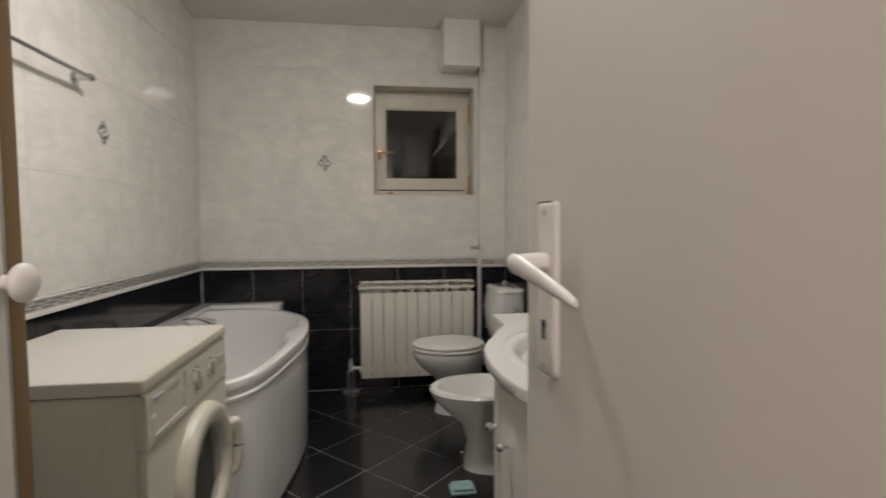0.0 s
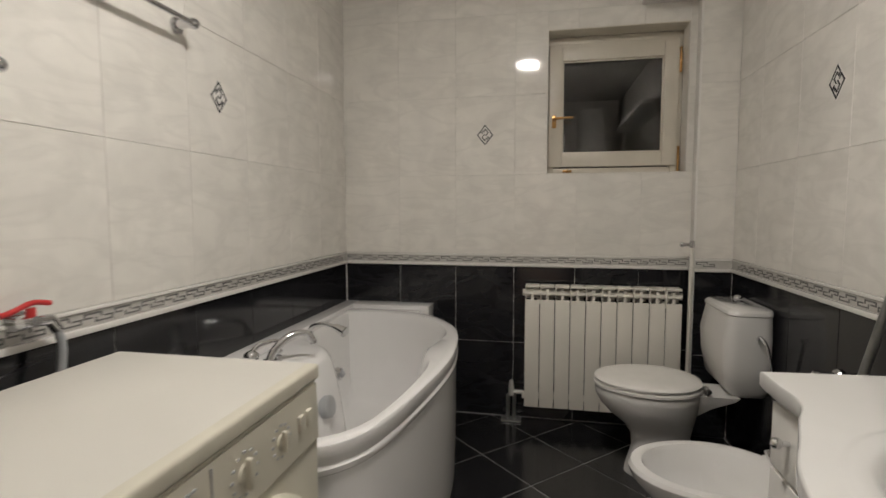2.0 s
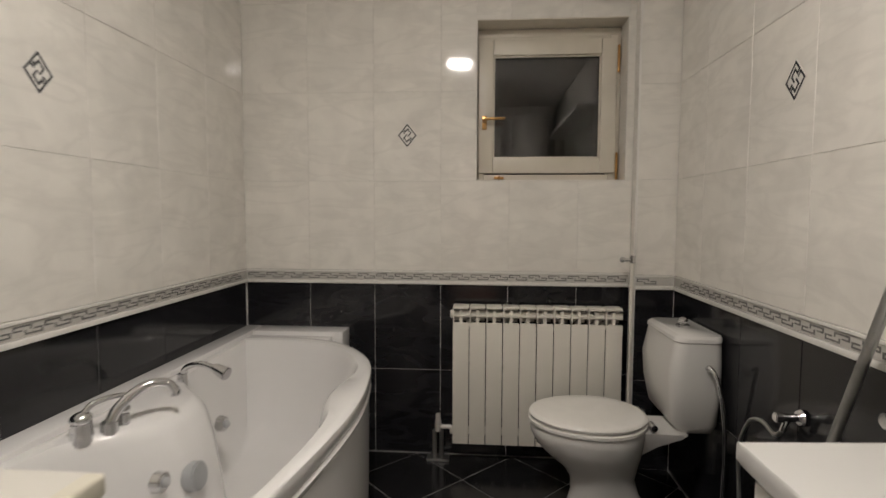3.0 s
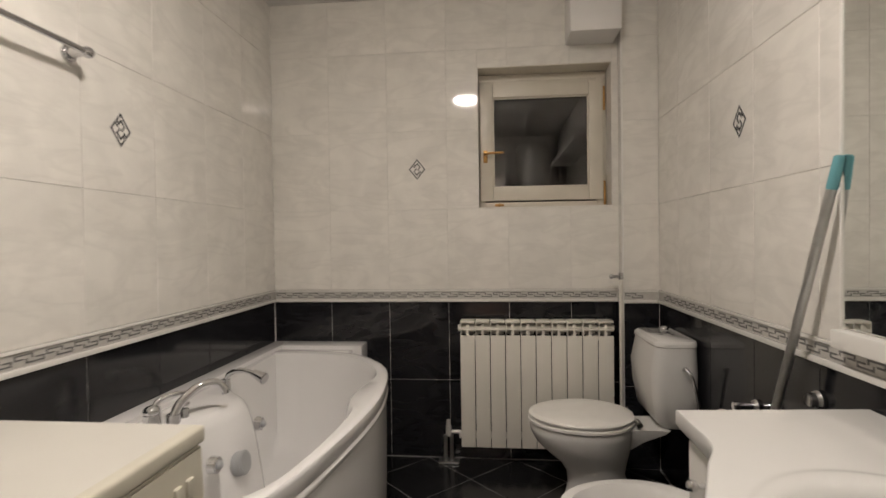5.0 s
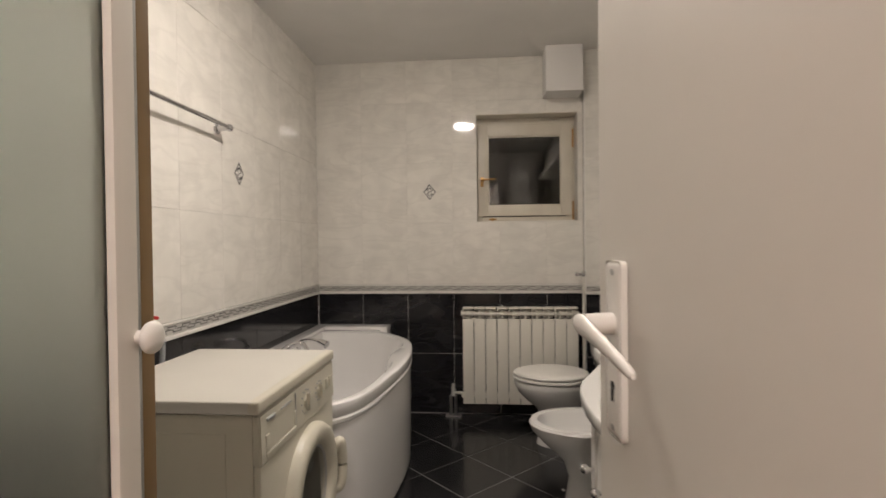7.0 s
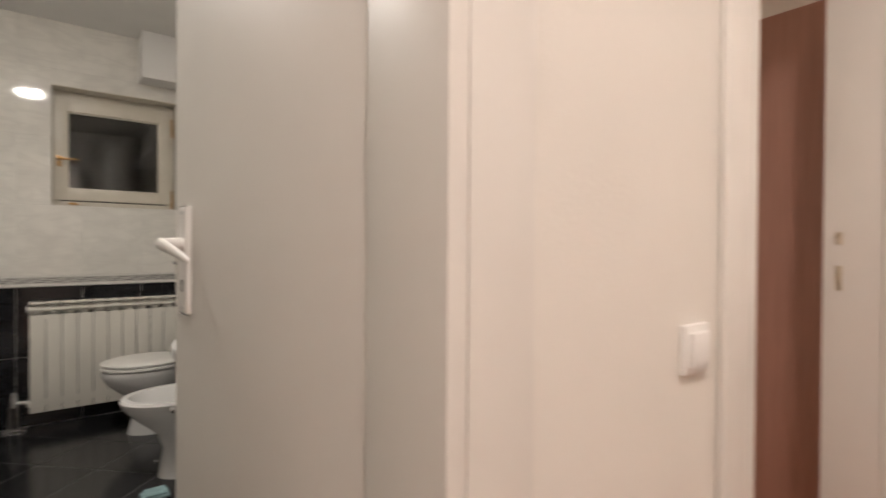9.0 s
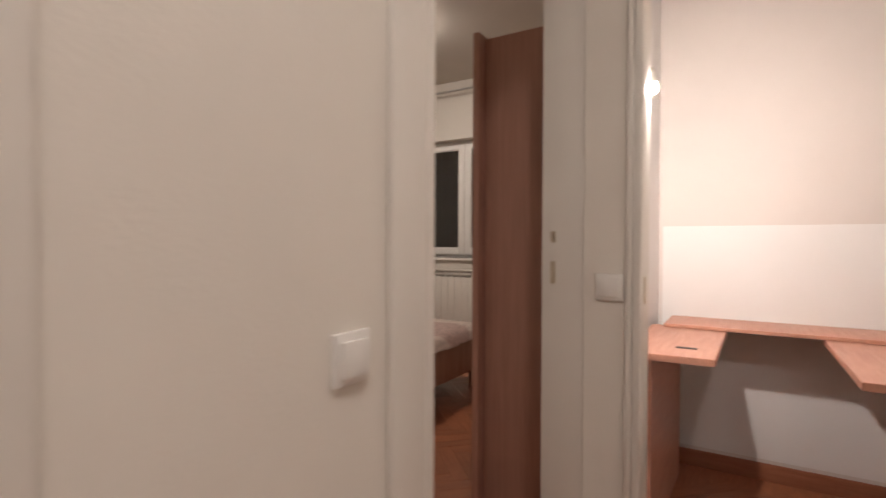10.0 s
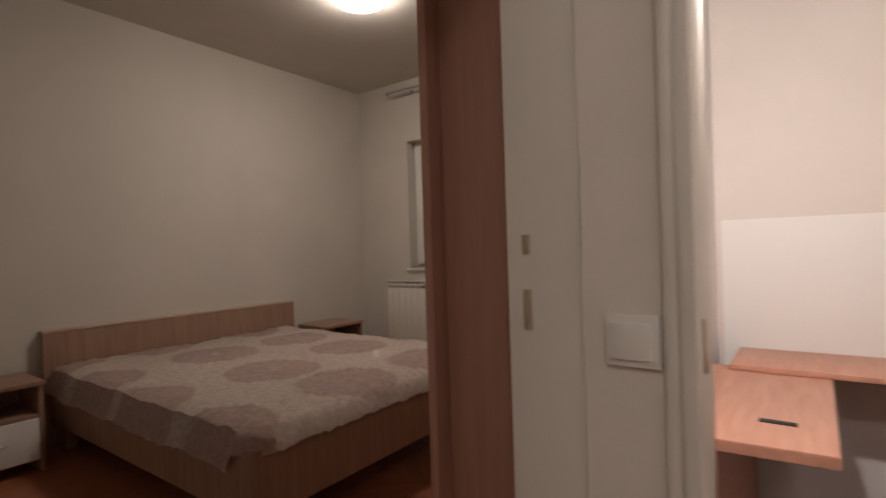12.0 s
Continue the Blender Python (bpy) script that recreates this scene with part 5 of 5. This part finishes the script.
for z in (0.14, 1.945):
    part("rail", bm_merge(bm_box((SX - 0.020, 1.9625, z), (SX + 0.020, SY + 0.020, z + 0.026), 0.004), bm_box((1.5305, SY - 0.020, z), (SX - 0.0205, SY + 0.020, z + 0.026), 0.004)), DOOR_PAINT, scr)
tray = thing("shower_tray", "white shower tray in the corner by the door", "shower tray", at=(1.8, 2.4, 0))
part("tray", bm_box((1.502, 1.94, 0.0005), (SX + 0.03, SY + 0.03, 0.138), 0.015, 3), ACRYLIC, tray)
heater = thing("water_heater", "white cylindrical water heater hung high on the wall", "water heater", at=(3.25, 2.13, 1.9))
HC = Vector((3.25, 2.155, 0))
part("tank", bm_loft([[HC + Vector((math.cos(2 * math.pi * k / 40) * r, math.sin(2 * math.pi * k / 40) * r, z)) for k in range(40)] for r, z in ((0.14, 1.595), (0.19, 1.61), (0.208, 1.65), (0.21, 1.70), (0.21, 2.28), (0.205, 2.33), (0.18, 2.365), (0.12, 2.38))]), ENAMEL_TOP, heater)
part("bracket", bm_box((3.10, 1.9305, 2.10), (3.40, 1.948, 2.14), 0.002), STEEL, heater)
part("dial", bm_cyl((3.25, 2.363, 1.72), (3.25, 2.375, 1.72), 0.03), GREY_PLASTIC, heater)

# ---- wall valves beside the vanity ----
valve = thing("angle_valve", "chrome angle valve with a supply hose on black tiles", "valve", "angle valves", at=(3.574, 4.45, 0.645))
part("rosette", bm_cyl((3.5745, 4.45, 0.645), (3.566, 4.45, 0.645), 0.024, 0.019, bevel=0.002), CHROME, valve)
part("body", bm_merge(bm_cyl((3.567, 4.45, 0.645), (3.525, 4.45, 0.645), 0.011), bm_cyl((3.54, 4.45, 0.645), (3.54, 4.47, 0.60), 0.009)), CHROME, valve)
part("knob", bm_cyl((3.526, 4.45, 0.645), (3.503, 4.45, 0.645), 0.015, 0.013, bevel=0.003), CHROME, valve)
part("hose", bm_tube([(3.54, 4.47, 0.60), (3.535, 4.50, 0.575), (3.53, 4.56, 0.59), (3.525, 4.62, 0.56), (3.52, 4.66, 0.45), (3.52, 4.64, 0.25)], 0.006), STEEL, valve, "braided steel hose")
cap = thing("wall_rosette", "small chrome cover cap on the black tiles", "cover cap", "angle valves", at=(3.574, 4.14, 0.765))
part("disc", bm_cyl((3.5745, 4.14, 0.765), (3.566, 4.14, 0.765), 0.026, 0.021, bevel=0.002), CHROME, cap)
part("plug", bm_cyl((3.567, 4.14, 0.765), (3.548, 4.14, 0.765), 0.019, 0.017, bevel=0.003), CHROME, cap)

# ---- lamps ----


def dome_lamp(name, label, x, y, ceil, r, mat, baffled=False):
    lamp = thing(name, label, "ceiling lamp", at=(x, y, ceil))
    # base made wider than the shade, so less light reaches the ceiling
    part("base", bm_cyl((x, y, ceil - 0.012), (x, y, ceil - 0.0005), r * 1.10, bevel=0.003, seg=40), WHITE_PLASTIC, lamp)
    # unseen opaque collar, added to keep light off the upper walls
    if baffled:
        part("rim", bm_loft([[Vector((x + math.cos(2 * math.pi * k / 40) * q, y + math.sin(2 * math.pi * k / 40) * q, ceil + z)) for k in range(40)] for q, z in ((r * 1.10, -0.0125), (r * 1.10, -0.030), (r * 1.03, -0.034), (r * 1.01, -0.028), (r * 1.01, -0.0125))], False, False), WHITE_PLASTIC, lamp)
    low = 0.028 if baffled else 0.020
    prof = [(r, -0.013), (r * 0.98, -low - r * 0.06), (r * 0.86, -low - r * 0.19), (r * 0.6, -low - r * 0.31), (r * 0.3, -low - r * 0.37), (0.01, -low - r * 0.39)]
    sh = part("shade", bm_loft([[Vector((x + math.cos(2 * math.pi * k / 40) * q, y + math.sin(2 * math.pi * k / 40) * q, ceil + z)) for k in range(40)] for q, z in prof], False, True), mat, lamp, "lit opal glass shade")
    return lamp


dome_lamp("bath_ceiling_lamp", "lit opal glass ceiling lamp in the bathroom", 2.5, 3.56, BATH_CEIL, 0.100, BATH_OPAL, True)
dome_lamp("hall_ceiling_lamp", "lit opal glass ceiling lamp in the hall", 2.62, 0.95, HALL_CEIL, 0.15, HALL_OPAL)
dome_lamp("bedroom_ceiling_lamp", "lit round opal ceiling lamp in the bedroom", 6.0, 3.85, BED_CEIL, 0.19, BED_OPAL)

# ---- hall: switches ----


def switch(label, m, k=1.0):
    sw = thing("light_switch", label, "light switch", "light switches")
    a = part("plate", bm_box((-0.040 * k, -0.010, -0.040 * k), (0.040 * k, 0, 0.040 * k), 0.004), WHITE_PLASTIC, sw)
    part("rocker", bm_box((-0.028 * k, -0.0165, -0.028 * k), (0.028 * k, -0.0095, 0.028 * k), 0.0035), WHITE_PLASTIC, sw)
    sw.matrix_world = m
    return sw


switch("white rocker switch on the cream hall wall", pose(3.369, HALL_Y, 1.004), 0.84)
switch("white rocker switch beside the office door", pose(END_X, 1.742, 1.018, 0, 0, -90))

# ---- bedroom ----


def bed():
    b = thing("bed", "double bed with walnut frame and fluffy pink-patterned cover", "bed", at=(5.6, 4.3, 0))
    x0, x1, y0, y1 = 4.70, 6.50, 3.20, 5.33
    part("foot_board", bm_box((x0, y0, 0.165), (x1, y0 + 0.03, 0.430), 0.003), BED_WOOD, b)
    for x in (x0, x1 - 0.03):
        part("side_board", bm_box((x, y0 + 0.031, 0.165), (x + 0.03, y1, 0.430), 0.003), BED_WOOD, b)
    part("headboard", bm_box((x0 - 0.03, y1 + 0.001, 0.0), (x1 + 0.03, y1 + 0.045, 0.715), 0.004), BED_WOOD, b)
    part("headboard_top", bm_box((x0 - 0.03, y1 - 0.004, 0.7155), (x1 + 0.03, RY1 - 0.001, 0.730), 0.002), WOOD_EDGE, b, "pale top board")
    for x in (x0 + 0.05, x1 - 0.1):
        for y in (y0 + 0.05, y1 - 0.1):
            part("leg", bm_box((x, y, 0), (x + 0.05, y + 0.05, 0.26), 0.003), BED_WOOD, b)
    part("mattress", bm_box((x0 + 0.035, y0 + 0.035, 0.25), (x1 - 0.035, y1 - 0.01, 0.44), 0.05, 4), WHITE_PLASTIC, b)


def cover_material():
    m = material("fluffy_cover", (0.62, 0.50, 0.44), 0.95, bump=1.0, bump_scale=38)
    n, l = m.node_tree.nodes, m.node_tree.links
    p = n["Principled BSDF"]
    geo = n.new("ShaderNodeNewGeometry")
    mp = n.new("ShaderNodeMapping")
    mp.inputs["Scale"].default_value = (1.5, 1.5, 0)
    warp = n.new("ShaderNodeTexNoise")
    warp.inputs["Scale"].default_value = 16
    add = n.new("ShaderNodeMixRGB")
    add.blend_type = "ADD"
    add.inputs[0].default_value = 0.03
    l.new(geo.outputs["Position"], add.inputs[1])
    l.new(warp.outputs["Color"], add.inputs[2])
    l.new(add.outputs[0], mp.inputs["Vector"])
    v = n.new("ShaderNodeTexVoronoi")
    v.inputs["Scale"].default_value = 1.0
    v.inputs["Randomness"].default_value = 0.18
    l.new(mp.outputs[0], v.inputs["Vector"])
    r = n.new("ShaderNodeValToRGB")
    e = r.color_ramp.elements
    e[0].position, e[0].color = 0.05, (0.74, 0.62, 0.55, 1)
    e[1].position, e[1].color = 0.48, (0.76, 0.665, 0.59, 1)
    for pos, c in ((0.09, (0.63, 0.485, 0.43, 1)), (0.38, (0.62, 0.47, 0.415, 1)), (0.42, (0.76, 0.665, 0.59, 1))):
        k = e.new(pos)
        k.color = c
    l.new(v.outputs["Distance"], r.inputs[0])
    fuzz = n.new("ShaderNodeTexNoise")
    fuzz.inputs["Scale"].default_value, fuzz.inputs["Detail"].default_value = 34, 5
    l.new(geo.outputs["Position"], fuzz.inputs["Vector"])
    tone = n.new("ShaderNodeMapRange")
    tone.inputs["From Min"].default_value, tone.inputs["From Max"].default_value = 0.3, 0.7
    tone.inputs["To Min"].default_value, tone.inputs["To Max"].default_value = 0.84, 1.12
    l.new(fuzz.outputs[0], tone.inputs["Value"])
    hs = n.new("ShaderNodeHueSaturation")
    l.new(tone.outputs[0], hs.inputs["Value"])
    l.new(r.outputs[0], hs.inputs["Color"])
    l.new(hs.outputs[0], p.inputs["Base Color"])
    return m


def bed_cover():
    """A thick throw that sags over the edges of the mattress."""
    x0, x1, y0, y1 = 4.665, 6.535, 3.165, 5.325
    bm = bmesh.new()
    nx, ny = 74, 84
    grid = []
    for j in range(ny + 1):
        row = []
        for i in range(nx + 1):
            u, v = i / nx, j / ny
            x, y = x0 + (x1 - x0) * u, y0 + (y1 - y0) * v
            ed = min(u * (x1 - x0), (1 - u) * (x1 - x0), v * (y1 - y0))
            k = min(1.0, ed / 0.13)
            z = 0.415 + 0.092 * math.sqrt(max(0.0, 1 - (1 - k) ** 2))
            z += 0.014 * noise.noise(Vector((x * 4, y * 4, 1))) + 0.009 * noise.noise(Vector((x * 14, y * 14, 3))) + 0.010 * noise.noise(Vector((x * 32, y * 32, 7)))
            if ed < 0.03 and v > 0.06:
                # the long sides hang lower than the foot
                z -= 0.065 + 0.02 * noise.noise(Vector((x * 5, y * 5, 5)))
            # corners at the foot are drawn in
            for cx in (x0, x1):
                q = Vector((x - cx, y - y0))
                if abs(q.x) < 0.20 and q.y < 0.20:
                    over = max(0.0, (Vector((0.20 - abs(q.x), 0.20 - q.y)).length - 0.20) / 0.083)
                    x += math.copysign(0.055, q.x if q.x else (1 if cx == x0 else -1)) * over
                    y += 0.055 * over
            row.append(bm.verts.new((x + 0.008 * noise.noise(Vector((y * 12, 2, 1))), y + 0.012 * noise.noise(Vector((x * 12, 7, 1))), z)))
        grid.append(row)
    for j in range(ny):
        for i in range(nx):
            bm.faces.new((grid[j][i], grid[j][i + 1], grid[j + 1][i + 1], grid[j + 1][i]))
    ext = bmesh.ops.solidify(bm, geom=list(bm.faces), thickness=0.012)
    return solid("bed_cover", bm, cover_material(), "fluffy cream throw with large pink rosettes on the bed", "bedspread")


def nightstand(x, y, label):
    ns = thing("nightstand", label, "nightstand", "nightstands", at=(x, y, 0))
    part("top", bm_box((x - 0.23, y - 0.20, 0.475), (x + 0.23, y + 0.19, 0.50), 0.003), BED_WOOD, ns)
    for s in (-1, 1):
        part("side", bm_box((x + s * 0.215 - 0.011, y - 0.19, 0.0), (x + s * 0.215 + 0.011, y + 0.19, 0.474), 0.002), BED_WOOD, ns)
    part("shelf", bm_box((x - 0.203, y - 0.185, 0.30), (x + 0.203, y + 0.18, 0.32), 0.002), BED_WOOD, ns)
    part("back", bm_box((x - 0.203, y + 0.175, 0.06), (x + 0.203, y + 0.188, 0.474), 0.001), BED_WOOD, ns)
    dr = part("drawer_front", bm_box((x - 0.20, y - 0.198, 0.07), (x + 0.20, y - 0.18, 0.297), 0.003), WHITE_PLASTIC, ns, "white drawer front")
    part("handle", bm_tube([(x - 0.05, y - 0.198, 0.19), (x - 0.045, y - 0.218, 0.19), (x + 0.045, y - 0.218, 0.19), (x + 0.05, y - 0.198, 0.19)], 0.005), STEEL, dr)


bed()
bed_cover()
nightstand(4.35, 5.18, "walnut nightstand with a white drawer beside the bed")
nightstand(6.83, 5.18, "walnut nightstand with a white drawer under the window side")

ward = thing("wardrobe", "tall brown laminate wardrobe beside the bedroom door", "wardrobe", at=(5.6, 2.2, 0))
part("side_panel", bm_box((4.748, 1.955, 0.0), (4.772, 2.325, 1.985), 0.002), WARDROBE, ward)
part("side_panel", bm_box((6.40, 1.955, 0.0), (6.424, 2.325, 1.985), 0.002), WARDROBE, ward)
part("top_panel", bm_box((4.773, 1.955, 1.96), (6.399, 2.325, 1.984), 0.002), WARDROBE, ward)
part("plinth", bm_box((4.773, 2.28, 0.0), (6.399, 2.31, 0.08), 0.002), WARDROBE, ward)
part("back_panel", bm_box((4.773, 1.955, 0.081), (6.399, 1.963, 1.959), 0.001), WARDROBE, ward)
part("end_strip", bm_box((4.690, 2.326, 0.0), (4.79, 2.352, 1.995), 0.002), WARDROBE, ward)
for k in range(3):
    dr = part("door", bm_box((4.793 + k * 0.54, 2.327, 0.085), (5.330 + k * 0.54, 2.347, 1.98), 0.002), WARDROBE, ward)
    part("handle", bm_box((5.27 + k * 0.54, 2.348, 0.95), (5.285 + k * 0.54, 2.368, 1.09), 0.004), STEEL, dr)

rod = thing("curtain_rod", "thin metal curtain rod above the bedroom window", "curtain rod", at=(7.4, 4.1, 2.7))
part("rod", bm_cyl((7.38, 3.05, 2.715), (7.38, 4.86, 2.715), 0.010), STEEL, rod)
part("finial", bm_ball((7.38, 4.875, 2.715), 0.018), STEEL, rod)
for y in (3.3, 4.66):
    part("bracket", bm_merge(bm_cyl((7.38, y, 2.715), (7.499, y, 2.715), 0.007), bm_cyl((7.492, y, 2.715), (7.4995, y, 2.715), 0.022)), STEEL, rod)

turn = Matrix.Translation((7.40, 4.02, 0)) @ Matrix.Rotation(radians(-90), 4, "Z")
rad = radiator("bedroom_radiator", "ivory sectional radiator under the bedroom window", -0.95, 20, 0.0, 0.14, 0.86, turn=turn)
part("bracket", bm_box((7.44, 3.6, 0.5), (7.4995, 3.63, 0.53)), RAD_PAINT, rad)

# ---- office ----
desk = thing("desk", "wall-mounted U-shaped desk in peach beech laminate", "desk", at=(5.4, 1.3, 0))
part("back_board", bm_box((5.455, 0.03, 0.753), (5.765, 1.735, 0.769), 0.002), DESK_WOOD, desk)
part("wing", bm_prism([(4.80, 1.795), (4.82, 1.485), (5.52, 1.475), (5.52, 1.795)], 0.727, 0.752, 0.002), DESK_WOOD, desk)
part("wing", bm_prism([(4.74, 0.55), (4.74, 1.11), (5.52, 1.125), (5.52, 0.55)], 0.727, 0.752, 0.002), DESK_WOOD, desk)
part("side_leg", bm_prism([(4.90, 1.700), (5.62, 1.680), (5.62, 1.700), (4.90, 1.720)], 0.0, 0.726, 0.002), DESK_WOOD, desk)
part("side_leg", bm_prism([(5.0, 0.60), (5.62, 0.60), (5.62, 0.62), (5.0, 0.62)], 0.0, 0.726, 0.002), DESK_WOOD, desk)
# black slip on the board paints the slot's shaded inside
part("cable_hole", bm_merge(bm_box((4.965, 1.553, 0.7522), (4.99, 1.625, 0.7545), 0.001)), DARK_GAP, desk, "dark slot")
part("bracket", bm_tube([(4.86, 1.74, 0.726), (4.862, 1.742, 0.62), (4.88, 1.75, 0.30), (4.90, 1.755, 0.0)], 0.010), STEEL, desk, "metal leg")

sconce = thing("wall_spot", "lit white wall spotlight beside the office door", "wall lamp", at=(4.52, 1.70, 1.75))
part("base", bm_cyl((4.5205, 1.70, 1.76), (4.535, 1.70, 1.76), 0.035, bevel=0.003), WHITE_PLASTIC, sconce)
part("stem", bm_tube([(4.535, 1.70, 1.76), (4.565, 1.69, 1.755), (4.578, 1.672, 1.735), (4.580, 1.665, 1.705)], 0.008), WHITE_PLASTIC, sconce)
axis = Vector((0.25, -0.06, -1.0)).normalized()
side = axis.cross(Vector((0, 1, 0))).normalized()
rise = side.cross(axis)
part("holder", bm_loft([[Vector((4.580, 1.664, 1.700)) + axis * h + (side * math.cos(a) + rise * math.sin(a)) * r for a in [2 * math.pi * k / 24 for k in range(24)]] for r, h in ((0.010, 0.0), (0.016, 0.008), (0.021, 0.040), (0.021, 0.046))]), WHITE_PLASTIC, sconce)
part("bulb", bm_ball(Vector((4.580, 1.664, 1.700)) + axis * 0.062, 0.019), BULB, sconce)
